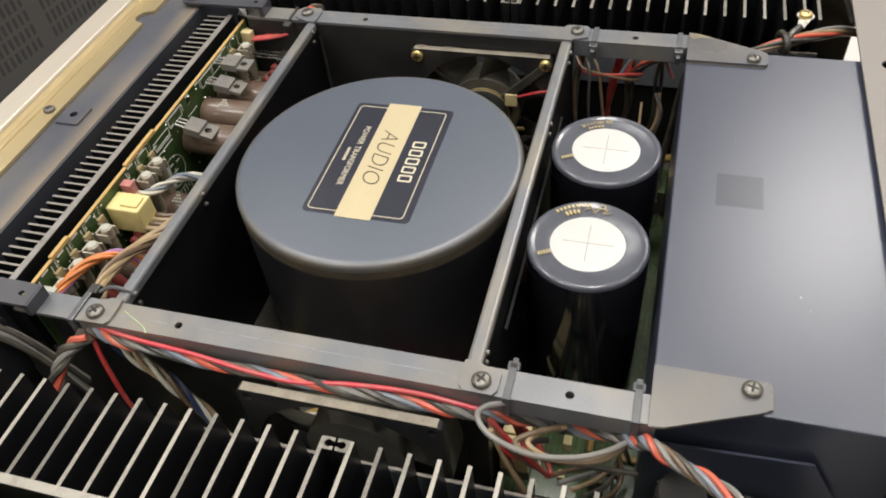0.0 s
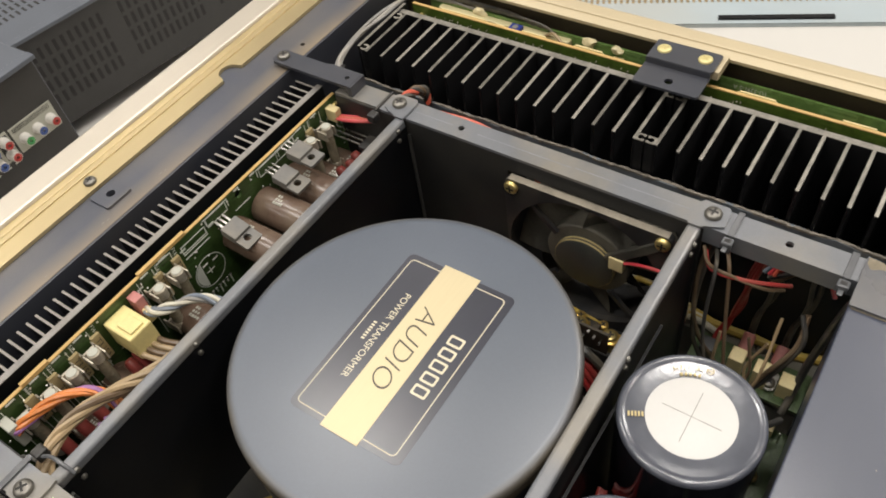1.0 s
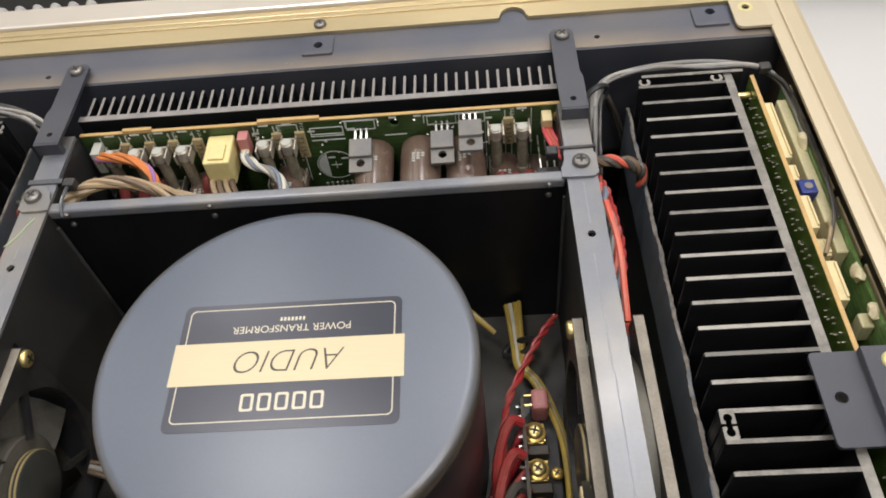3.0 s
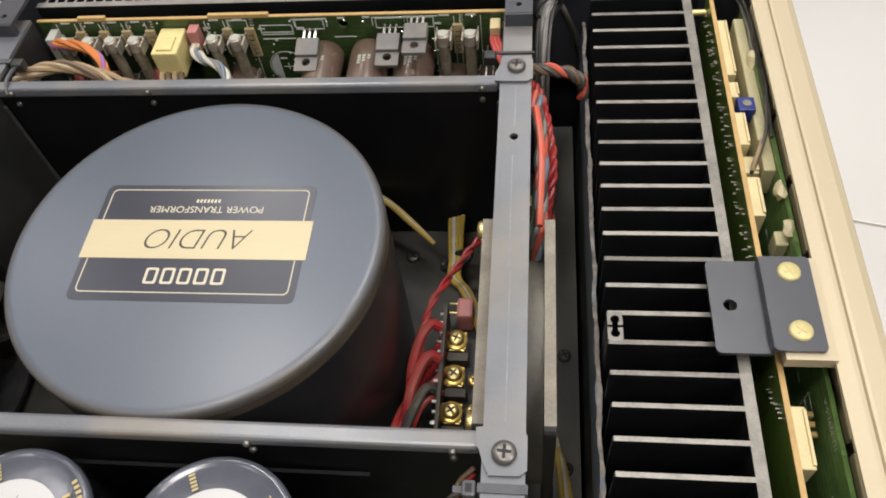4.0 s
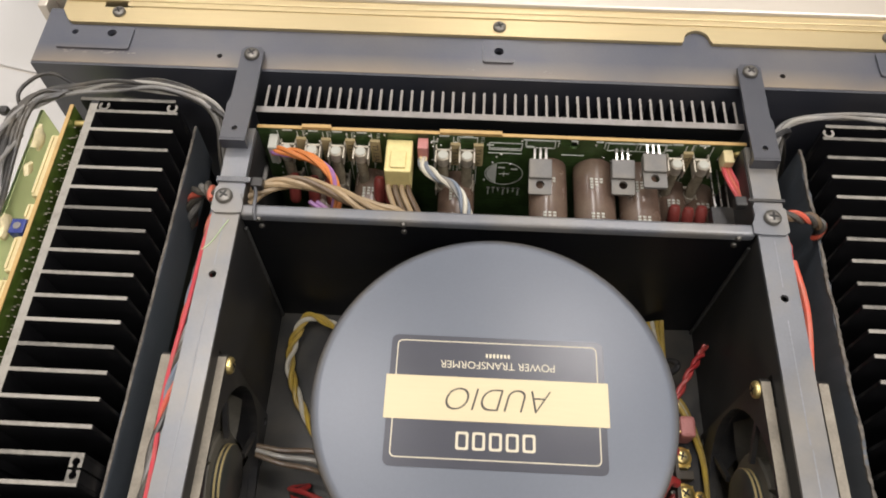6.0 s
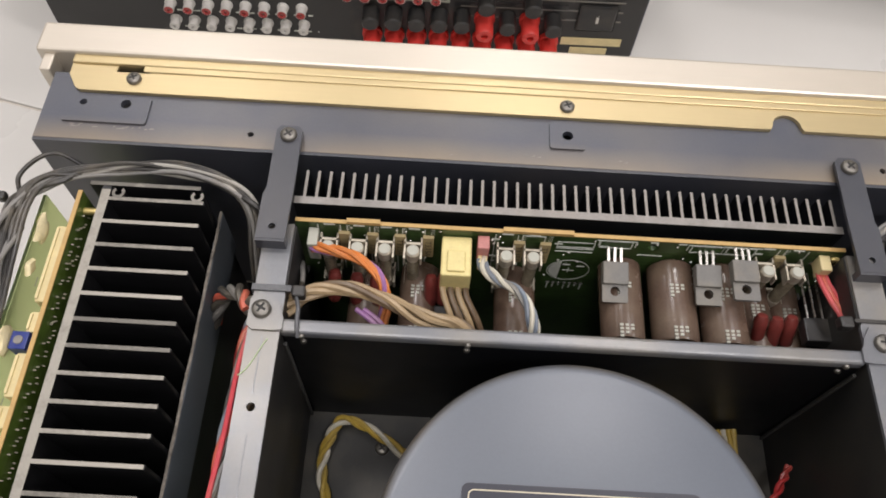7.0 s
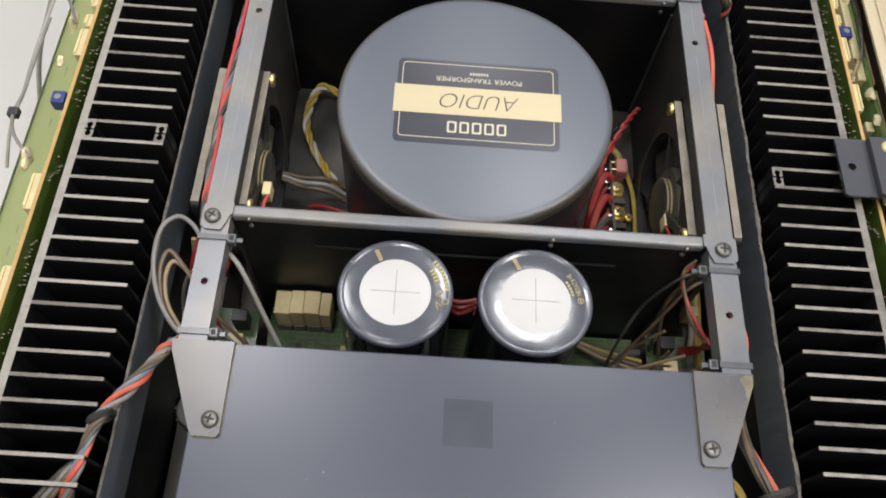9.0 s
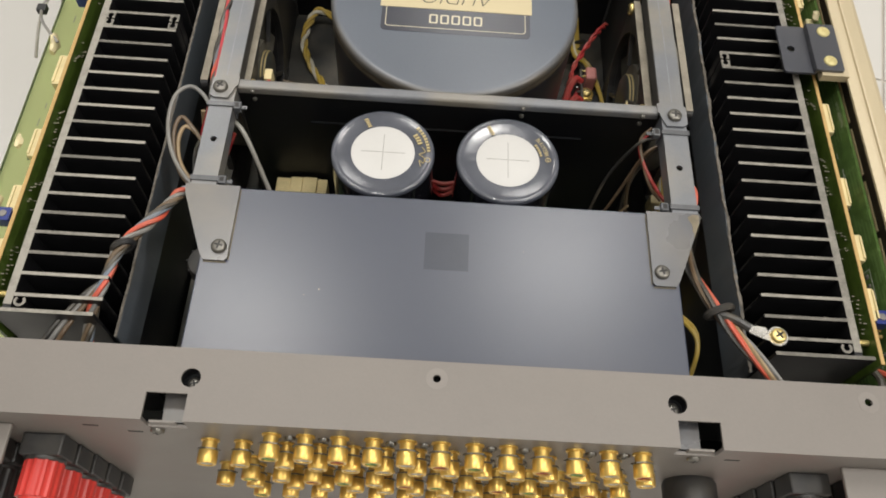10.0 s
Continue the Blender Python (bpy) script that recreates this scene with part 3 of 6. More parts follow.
# cage rails, from inner to outer edge
RAIL = {1: (105.5, 117.5), -1: (104.4, 115.8)}
for s in (-1, 1):
    m = Matrix.Diagonal((s, 1, 1, 1))
    xi, xo = RAIL[s]
    xm = (xi + xo) / 2
    holes = [circle(xm, 271.3, 1.6), circle(xm, 121.8, 1.6)]
    part("side_rail", plate([(xi, 93), (xo, 93), (xo, 343), (xi + 0.6, 343), (xi + 0.6, 315), (xi, 313)], holes, ZT - 1.5, ZT, m=m), M["rail"], chassis)
    # Thin lines along the rail's middle, paler than its paint.
    for y0, y1, dx in ((160, 213, 0.2), (214.5, 262, -0.3), (276, 297, 0.1)):
        part("rail_crease", box(s * (xm - 0.2 + dx), y0, ZT, s * (xm + 0.2 + dx), y1, ZT + 0.05), M["crease"], chassis)
    part("rail_lip", box(s * (xo - 1.4), 93, ZT - 9, s * xo, 313, ZT - 1.45), M["rail"], chassis)
    part("rail_lip", box(s * xi, 93, ZT - 9, s * (xi + 1.4), 153, ZT - 1.45), M["rail"], chassis)
    wall = plate([(153, BASE + 2), (375, BASE + 2), (375, 120), (343, 120), (343, ZT - 1.5), (153, ZT - 1.5)], [[(162.4, 71.4), (243.6, 71.4), (243.6, 152.6), (162.4, 152.6)]], 0, 1.4,
                 m=Matrix(((0, 0, s, s * xi), (1, 0, 0, 0), (0, 1, 0, 0), (0, 0, 0, 1))))
    part("side_wall", wall, M["sidewall"], chassis)
    # strap from the rail up to the front beam
    strap = plate([(106.6, 333), (117.6, 333), (117.6, 352), (116.6, 355), (116.6, 382.5), (115, 384.5), (108, 384.5), (106.4, 382.5), (106.2, 356)], [circle(112, 338.2, 1.3)], 166.6, 168.2, m=m)
    part("front_strap", strap, M["beam"], chassis)
    part("strap_foot", box(s * 106.6, 332, ZT, s * 117.6, 334.6, 168), M["beam"], chassis)
    make_screw(chassis, s * 111.5, 379.6, 168.2, 3.3, "screw", 0.7)
    # corner tabs of the cross members
    for y0, y1, ys in ((298.6, 313.5, 306.6), (145.5, 160, 152)):
        tab = [(104, y0 + 1), (107, y0), (xo - 1.6, y0 + 0.4), (xo + 0.5, y0 + 2), (xo + 0.5, y1 - 2.5), (xo - 1.6, y1 - 0.6), (107, y1), (104, y1 - 1)]
        if y0 > 200:
            tab = [(103.6, 299.4), (107, 299)] + tab[2:6] + [(108, y1 - 0.5), (105.4, 309), (104.4, 305.5), (103.6, 304.2)]
        else:
            tab = [(103.6, 154), (104.6, 153.2), (105.6, 150), (107.5, y0 + 0.3)] + tab[2:6] + [(107, y1), (103.6, 159.4)]
        part("corner_tab", plate(tab, [], ZT + 0.05, ZT + 1.2, m=m), M["rail"], chassis)
        make_screw(chassis, s * 111.7, ys, ZT + 1.2, 3.5, "screw", 0.5 + s)
    # flanged brackets that hold the cover
    br = [(92.8, 95.5), (117.5, 95.5), (117, 91), (104.8, 60), (103, 57.4), (94, 57.4), (92.8, 58.6)]
    part("cover_bracket", plate(br, [], ZT + 0.4, ZT + 1.6, m=m), M["bracket"], chassis)
    stain = [(118 + 6.5 * math.cos(w) * (1 + 0.3 * math.sin(3 * w + s)), 90 + 7 * math.sin(w) * (1 + 0.25 * math.cos(4 * w))) for w in [radians(20 * q) for q in range(18)]]
    stain = [(min(x, 117 - max(0, 91 - y) * 0.394), min(y, 95)) for x, y in stain]
    part("dust_stain", plate(stain, [], ZT + 1.6, ZT + 1.63, m=m), M["stain"], chassis, "dried yellow dust")
    rust = box(s * 92.35, 58.5, ZT, s * 92.75, 94.5, ZT + 0.3)
    add_box(rust, s * 93.5, 56.9, ZT, s * 103, 57.35, ZT + 0.3)
    part("rust_line", rust, M["stain"], chassis, "brown dirt along the bracket edge")
    make_screw(chassis, s * 97, 63.9, ZT + 1.6, 3.3, "screw", 0.2 * s)
for y0, y1 in ((299, 304.4), (153.6, 159.4)):
    part("cross_rail", box(-105, y0, ZT - 5.2, 105, y1, ZT, bevel=1.4, seg=3), M["rail"], chassis)
    part("cross_wall", box(-104.3, y0 + 0.6, BASE + 2, 105.4, y0 + 2, ZT - 4), M["black"], chassis)
# Wall edge in each corner; its lit line is put into a lighter colour.
for s in (-1, 1):
    part("wall_seam", box(s * (RAIL[s][0] - 1.5), 297.4, ZF, s * (RAIL[s][0] - 0.1), 298.9, ZT - 9, bevel=0.3), M["seam"], chassis)
part("bay_floor", box(-104.3, 156, ZF - 2, 105.4, 299.5, ZF), M["bay"], chassis)
part("front_bay_floor", box(-104.3, 301, 38, 105.4, 373, 40), M["black"], chassis)
for s in (-1, 1):
    part("outer_trough", box(s * 105, 20, 20, s * 141, 374, 22), M["trough"], chassis)
    part("trough_rail", box(s * 128, 20, 22, s * 139, 374, 60), M["trough"], chassis)
    for y in (236, 185, 120):
        make_screw(chassis, s * 133, y, 60, 3.0, "screw", y)
part("fold_ridge", box(-70, 152.2, 138, 70, 153.4, 139), M["black"], chassis)
rivet = None
for x, y in ((-97, 299), (-37.5, 299), (98.5, 299), (-97, 153.6), (37, 153.6), (97, 153.6)):
    for dy, z in ((0.0, 159.4), (0.6, 153.2)):
        mm = Matrix.Translation((x, y + dy, z)) @ Matrix.Rotation(radians(90), 4, "X")
        if rivet is None:
            rivet = part("rivet", lathe([(0, 0), (1.3, 0), (1.1, 0.9), (0.5, 1.3), (0, 1.3)], 12), M["screw"], chassis, smooth=True, at=mm)
        else:
            again(rivet, chassis, mm)
for x, y in ((62, 284), (-70, 284), (60, 172), (-60, 172), (92, 262)):
    make_screw(chassis, x, y, ZF, 3.2, "screw", x)

# ---- cover of the supply section ----
cover = thing("supply_cover", "blue-grey satin painted steel cover with a dark square mark", "cover")
part("top_sheet", box(-105, 14, ZT - 1.4, 105, 95.5, ZT, bevel=0.6), M["cover"], cover)
for s in (-1, 1):
    part("side_sheet", box(s * 103.6, 14, 40, s * 104.9, 95, ZT - 1.3), M["cover"], cover)
part("front_sheet", box(-104, 94, 100, 104, 95.4, ZT - 1.3), M["cover"], cover)
part("square_mark", box(-7.9, 59.6, ZT, 11.6, 78.2, ZT + 0.05), M["patch"], cover, "dark square left by a removed sticker")
flap = bmesh.new()
vs = [flap.verts.new(p) for p in ((-107, 28, 120), (-107, 92, 112), (-107, 92, 138), (-107, 40, 142), (-108, 28, 120), (-108, 92, 112), (-108, 92, 138), (-108, 40, 142))]
for q in ((0, 1, 2, 3), (7, 6, 5, 4), (0, 4, 5, 1), (1, 5, 6, 2), (2, 6, 7, 3), (3, 7, 4, 0)):
    flap.faces.new([vs[i] for i in q])
part("side_flap", flap, M["cover"], cover)
for x, y, r in ((-52, 47, 0.4), (36, 71, 0.2), (-58, 44, 0.2)):
    part("chip_in_paint", plate(circle(x, y, r, 7), [], ZT, ZT + 0.06), M["ring"], cover)

drum = thing("selector_drum", "dusty black notched drum beside the supply cover", "drum", at=(-115, 79, 37))
part("body", lathe([(0, -15), (8.2, -15), (8.2, 72), (9.4, 73), (9.4, 80), (8.4, 82), (5, 82.4), (0, 82.4)], 32), M["plastic"], drum, smooth=True)
for k in range(10):
    w = 2 * math.pi * k / 10
    part("notch", box(-0.5, -0.5, 73.5, 0.5, 0.5, 81.6, m=Matrix.Rotation(w, 4, "Z") @ Matrix.Translation((9.1, 0, 0))), M["dark"], drum)

# ---- transformer with its label ----
def print_bars(x, y, z, height, width, n, material, parent, rz):
    """A short row of printed strokes, standing for small unreadable print."""
    m = Matrix.Translation((x, y, z)) @ Matrix.Rotation(radians(rz), 4, "Z")
    for i in range(n):
        x0 = -width / 2 + width * i / n
        part("print_bar", box(x0, -height / 2, 0, x0 + width / n * 0.6, height / 2, 0.05, m=m), material, parent)


tr = thing("power_transformer", "round blue-grey enamelled power transformer with a black and gold label", "transformer", at=(1, 227.5, ZF))
H = 158.0 - ZF
# The side wall carries its shade in the colour, unlike the top.
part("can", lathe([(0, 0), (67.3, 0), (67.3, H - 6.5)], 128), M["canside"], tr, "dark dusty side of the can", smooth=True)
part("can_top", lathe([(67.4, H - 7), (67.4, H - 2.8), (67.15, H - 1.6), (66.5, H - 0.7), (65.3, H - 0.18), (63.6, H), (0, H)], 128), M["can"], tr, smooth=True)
part("dusty_rim", lathe([(67.43, H - 8.5), (67.43, H - 4.0)], 128), M["rimdust"], tr, "dust caught along the rim", smooth=True)
lab = part("label", plate(rounded(-39, -26.2, 40.4, 23.6, 2.6), [], H, H + 0.12), M["label"], tr, "black film label with gold band")
line = plate(rounded(-36.8, -23.0, 38.0, 21.6, 2.0), [rounded(-36.4, -22.6, 37.6, 21.2, 1.7)], H + 0.12, H + 0.17)
part("border_line", line, M["ink"], lab)
part("gold_band", box(-40.0, -9.1, H + 0.12, 41.5, 7.5, H + 0.3), M["band"], lab, "brushed gold foil band")
letters("lettering", "AUDIO", 1.4, -0.8, H + 0.33, 8.4, 38.5, M["blackink"], lab, rz=180, shear=0.28, thin=-0.018)
letters("lettering", "POWER TRANSFORMER", 0.9, 12.4, H + 0.15, 2.9, 42.5, M["ink"], lab, rz=180)
print_bars(0.7, 16.3, H + 0.13, 1.5, 9.5, 7, M["ink"], lab, 180)
for i in range(5):
    bx = 0.6 - 14.2 + i * 5.95
    part("logo_block", plate(rounded(bx, -19.4, bx + 4.6, -12.9, 0.8), [rounded(bx + 0.95, -18.5, bx + 3.65, -13.8, 0.5)], H + 0.13, H + 0.18), M["ink"], lab)

# ---- filter capacitors ----
CAP_Z = 45.0


def filter_capacitor(x, y, arcs):
    c = thing("filter_capacitor", "large black filter capacitor with white top disc and gold print", "capacitor", "filter capacitors", at=(x, y, CAP_Z))
    h = 154.0 - CAP_Z
    part("body", lathe([(0, 0), (25.2, 0), (25.2, h - 2.2)], 72), M["sleeve"], c, smooth=True)
    part("sleeve_rim", lathe([(25.2, h - 2.3), (25.1, h - 1.1), (24.7, h - 0.4), (24.0, h - 0.05), (23.3, h), (22.7, h - 0.25), (21.5, h - 0.55), (15, h - 0.8)], 96), M["sleevetop"], c, "glossy folded sleeve rim", smooth=True)
    d = part("top_disc", lathe([(0, h - 0.5), (14.6, h - 0.6), (15.8, h - 0.85)], 48), M["white"], c, "white plastic disc with pressed cross", smooth=True)
    # The disc is flat; grey lines paint the faint shading of its cross.
    part("cross_line", box(-10.5, -0.10, h - 0.66, 10.5, 0.10, h - 0.49), M["grey"], d)
    part("cross_line", box(-0.10, -10.5, h - 0.66, 0.10, 10.5, h - 0.49), M["grey"], d)
    for a0, a1, r0, r1 in arcs:
        n = max(3, int((a1 - a0) / 4.6))
        for i in range(n):
            w0, w1 = radians(a0 + (a1 - a0) * i / n), radians(a0 + (a1 - a0) * (i + 0.55) / n)
            bar = plate([(r0 * math.cos(w0), r0 * math.sin(w0)), (r1 * math.cos(w0), r1 * math.sin(w0)), (r1 * math.cos(w1), r1 * math.sin(w1)), (r0 * math.cos(w1), r0 * math.sin(w1))], [], h - 0.6, h + 0.04)
            part("print_bar", bar, M["goldink"], c)
    return c, h


def arc_text(c, h, text, a0, a1, r):
    """Printed letters that follow the rim, tops towards the middle."""
    for i, ch in enumerate(text):
        a = a0 + (a1 - a0) * (i + 0.5) / len(text)
        letters("lettering", ch, r * math.cos(radians(a)), r * math.sin(radians(a)), h + 0.03, 2.1, 0.35 if ch == "I" else 1.15, M["goldink"], c, rz=a + 90)


c, h = filter_capacitor(-30.8, 126.4, ((18, 39, 17.6, 19.9), (4, 46, 21.4, 23.0)))
part("print_mark", tube(smooth_path([(18.8, 4, h + 0.05), (20.4, 1, h + 0.05), (17.6, -0.5, h + 0.05), (20.2, -2.5, h + 0.05), (19.8, -5.5, h + 0.05), (17.8, -4, h + 0.05), (18.6, -7.5, h + 0.05)], 6), 0.22, 5), M["goldink"], c)
part("print_mark", lathe([(1.1, h), (1.4, h), (1.4, h + 0.05), (1.1, h + 0.05), (1.1, h)], 20), M["goldink"], c, at=(22.0 * math.cos(radians(-9)), 22.0 * math.sin(radians(-9)), 0))
print_bars(18.4 * math.cos(radians(117)), 18.4 * math.sin(radians(117)), h, 1.9, 5.8, 5, M["goldink"], c, 297)
c, h = filter_capacitor(30.2, 126.4, ((11, 38, 16.0, 17.1),))
arc_text(c, h, "NEGATIVE", 10, 43, 19.4)
part("print_mark", plate(circle(19.6 * math.cos(0.05), 19.6 * math.sin(0.05), 1.4, 20), [circle(19.6 * math.cos(0.05), 19.6 * math.sin(0.05), 1.1, 20)], h, h + 0.04), M["goldink"], c)
part("print_mark", box(19.3, 0.1, h, 19.7, 1.9, h + 0.04), M["goldink"], c)
print_bars(18.4 * math.cos(radians(117)), 18.4 * math.sin(radians(117)), h, 1.9, 5.8, 5, M["goldink"], c, 297)


# ---- side heat sinks ----
def fin_mesh(s):
    bm = bmesh.new()
    add_box(bm, s * 141.8, -0.75, 30, s * 179, 0.75, 159.9)
    return bm


def heat_sink(s):
    hs = thing("heat_sink", "tall black anodised finned heat sink with bare worn edges", "heat sink", "heat sinks")
    part("back_plate", box(s * 178.4, 31, 30, s * 181.8, 357, 159.9), M["fin"], hs)
    part("plate_edge", box(s * 178.4, 33, 159.9, s * 181.8, 355, 160.2), M["finedge"], hs, "bare worn top edge")
    fin = part("fin", fin_mesh(s), M["fin"], hs, at=(0, 351, 0))
    part("worn_edge", box(s * 141.8, -0.75, 159.9, s * 178.4, 0.75, 160.2), M["finedge"], fin)
    # Fin tips coloured black so that they sink into the shaded gap.
    part("tip_edge", box(s * 141.5, -0.6, 60, s * 141.8, 0.6, 159.8), M["black"], fin)
    for i in range(1, 32):
        again(fin, hs, (0, 351 - i * 10.11, 0))
    for y in (357.6, 30.5):
        e = part("end_plate", box(s * 144, y - 0.8, 25, s * 187, y + 0.8, 159.9), M["fin"], hs)
        part("worn_edge", box(s * 144, y - 0.8, 159.9, s * 187, y + 0.8, 160.2), M["finedge"], e)
    # screw channels between neighbouring fins
    m = Matrix.Diagonal((s, 1, 1, 1))
    for cx in (143.9, 176.4):
        for d in (1, -1):
            cc = [(-2.3, 0.45), (-2.3, 4.4), (-1.7, 5.0), (1.7, 5.0), (2.3, 4.4), (2.3, 0.45), (0.85, 0.45)]
            cc += [(1.4 * math.cos(radians(w)), 2.4 + 1.4 * math.sin(radians(w))) for w in range(-50, 231, 28)] + [(-0.85, 0.45)]
            half = [(cx + x, 194.6 + d * y) for x, y in cc]
            chan = part("screw_channel", plate(half, [], 60, 159.9, m=m), M["fin"], hs)
            part("worn_edge", plate(half, [], 159.9, 160.25, m=m), M["finedge"], chan)
    for cx, cy in ((144.6, 353.8), (175.2, 353.8), (175.4, 34.6)):
        open_ring = [(cx + r * math.cos(radians(w)), cy + r * math.sin(radians(w))) for r, ws in ((2.5, range(130, 411, 20)), (1.35, range(410, 129, -20))) for w in ws]
        chan = part("screw_channel", plate(open_ring, [], 60, 159.9, m=m), M["fin"], hs)
        part("worn_edge", plate(open_ring, [], 159.9, 160.25, m=m), M["finedge"], chan)
    for y in (348, 40):
        part("standoff", rod(1.5, 7.4, 12, 0.2, m=Matrix.Translation((s * 181.8, y, 154)) @ Matrix.Rotation(radians(90 * s), 4, "Y")), M["brass"], hs, "yellow standoff", smooth=True)
    # dark strip along the fin tips with a chipped edge
    rnd = random.Random(5 + s)
    bm = bmesh.new()
    prev = None
    for i in range(67):
        y = 28 + i * 5
        dz, dx = (0.65 + 0.35 * s) * rnd.uniform(-0.7, 0.7), (0.65 + 0.35 * s) * rnd.uniform(-0.4, 0.4)
        ring = [bm.verts.new(p) for p in ((s * (140.4 + dx), y, 114), (s * (140.4 + dx), y, 142 + dz), (s * (139.2 + dx), y, 142 + dz), (s * 139.2, y, 114))]
        if prev:
            for k in range(4):
                bm.faces.new((prev[k], prev[(k + 1) % 4], ring[(k + 1) % 4], ring[k]))
        prev = ring
    part("tip_strip", bm, M["strip"], hs)
    # Added black sheet in place of the deep shade below the strip.
    part("lower_shield", box(s * 140.5, 30, 32, s * 141.2, 356, 113.5), M["black"], hs)
    bm = bmesh.new()
    prev = None
    for i in range(221):
        y = 28 + i * 1.5
        f = 1.0 if s > 0 else 0.3
        o, w, h = f * 0.45 * math.sin(i * 0.31 + s) * math.sin(i * 0.083), 0.45 + f * rnd.uniform(0.0, 0.4), f * rnd.uniform(-0.25, 0.3)
        ring = [bm.verts.new((s * (139.8 + o + q * w), y, z + h)) for q, z in ((-1, 141.4), (1, 141.4), (1, 142.5), (-1, 142.6))]
        if prev:
            for k in range(4):
                bm.faces.new((prev[k], prev[(k + 1) % 4], ring[(k + 1) % 4], ring[k]))
        prev = ring
    tagged(part("chipped_edge", bm, M["chip"], hs), kind="stuff")


heat_sink(1)
heat_sink(-1)


# ---- amplifier boards beside the heat sinks ----
def amp_boards(s):
    inner = thing("driver_board", "green circuit board standing beside the heat sink with cream connectors", "circuit board", "driver boards")
    part("board", box(s * 189.2, 28, 35, s * 190.8, 354, 159.4), M["pcbdark"], inner)
    part("cut_edge", box(s * 189.2, 28, 159.4, s * 190.8, 354, 160.0), M["tan"], inner, "tan cut edge")
    pins = bmesh.new()
    rnd = random.Random(11)
    for y0, n in ((45, 12), (84, 10), (118, 14), (168, 9), (212, 18), (244, 16), (270, 20), (300, 18), (325, 14)):
        for i in range(n):
            y, z = y0 + i * 1.7, 153 + rnd.uniform(-4, 3)
            add_box(pins, s * 188.2, y, z, s * 189.2, y + 0.4, z + 0.45)
    tagged(part("soldering", pins, M["dull"], inner), kind="stuff")
    sites = ((308, 340, 4.5, 0), (296, 304, 4, 0), (272, 288, 4.5, 0), (262, 270, 7, -4), (240, 257, 5, 0), (153.5, 172, 5, 0), (110, 126, 4.5, 0), (80, 94, 5, 0), (50, 66, 4.5, 0))
    for y0, y1, w, dz in sites:
        dz, w = (dz, w) if s > 0 else (dz - 1, w + 1)
        c = part("connector", box(s * 190.9, y0, 146 + dz, s * (190.9 + w), y1, 156.6 + dz, bevel=0.4), M["cream"], inner)
        part("latch", box(s * (191.2 + w * 0.75), y0 + 1, 156.5 + dz, s * (190.9 + w), y1 - 1, 157.4 + dz, bevel=0.2), M["cream"], c)
    for y in (292.5, 213.8) + ((52,) if s > 0 else (78,)):
        t = part("trimmer", box(s * 193.8, y - 3.4, 150, s * 200, y + 3.4, 156.6, bevel=0.4), M["blue"], inner, "blue trimmer potentiometer")
        part("adjuster", lathe([(0, 156.6), (1.7, 156.6), (1.6, 157.0), (0, 157.0)], 14), M["combedge"], t, at=(s * 197, y, 0))
    for y in (120, 47, 168):
        for k in range(3):
            part("resistor", rod(1.0, 5.5, 8, 0.3, m=Matrix.Translation((s * 196, y + k * 3.1, 146)) @ Matrix.Rotation(radians(90), 4, "Y")), M["tan"], inner, smooth=True)
    outer = thing("output_board", "green outer circuit board with white print and tracks", "circuit board", "output boards")
    ox = 203.4 if s > 0 else 203.2
    part("board", box(s * ox, 24, 35, s * (ox + 1.4), 352, 157.6 if s < 0 else 155.2), M["pcbr" if s > 0 else "pcbx"], outer)
    part("cut_edge", box(s * ox, 24, 157.6 if s < 0 else 155.2, s * (ox + 1.4), 352, 158.0 if s < 0 else 155.6), M["pcbr" if s > 0 else "pcbx"], outer)
    for y0, y1, z0, z1 in ((262, 344, 141, 154), (232, 238, 142, 151)) if s > 0 else ((60, 70, 146, 155),):
        part("socket", box(s * (ox - 4.2), y0, z0, s * ox, y1, z1, bevel=0.6), M["oldsocket"], outer)
    rnd = random.Random(3)
    for y in range(36, 345, 14):
        yy, zz = y + rnd.uniform(-3, 3), rnd.uniform(128, 146)
        part("print_mark", box(s * (ox - 0.06), yy, zz, s * ox, yy + rnd.uniform(2, 6), zz + 0.7), M["silk"], outer)
        if rnd.random() < 0.5:
            part("print_mark", box(s * (ox - 0.06), yy, zz - 4, s * ox, yy + 0.6, zz), M["silk"], outer)
    for y in (118, 124, 130, 40):
        part("solder_joint", lathe([(0, 0), (1.3, 0), (0.7, 0.7), (0, 0.9)], 10, m=Matrix.Translation((s * ox, y, 142)) @ Matrix.Rotation(radians(-90 * s), 4, "Y")), M["steel"], outer, smooth=True)
    for y, r in ((338, 3.4), (322, 1.7), (292, 3.2), (262, 3.2), (236, 1.6), (179, 3.2), (118, 2.0), (84, 2.4)) if s < 0 else ((252, 2.2), (236, 1.8), (318, 2.4)):
        blob = bmesh.new()
        bmesh.ops.create_icosphere(blob, subdivisions=2, radius=1.0)
        for v in blob.verts:
            v.co *= 1 + 0.3 * math.sin(3.3 * v.co.y + y) * math.cos(4 * v.co.z + 2 * y) + rnd.uniform(-0.08, 0.08)
            v.co = Vector((s * (ox - 0.8) + 1.8 * v.co.x, y + r * 1.9 * v.co.y, 155 + r * 1.3 * v.co.z))
        part("glue_blob", blob, M["glue"], outer, "dried cream glue", smooth=True)
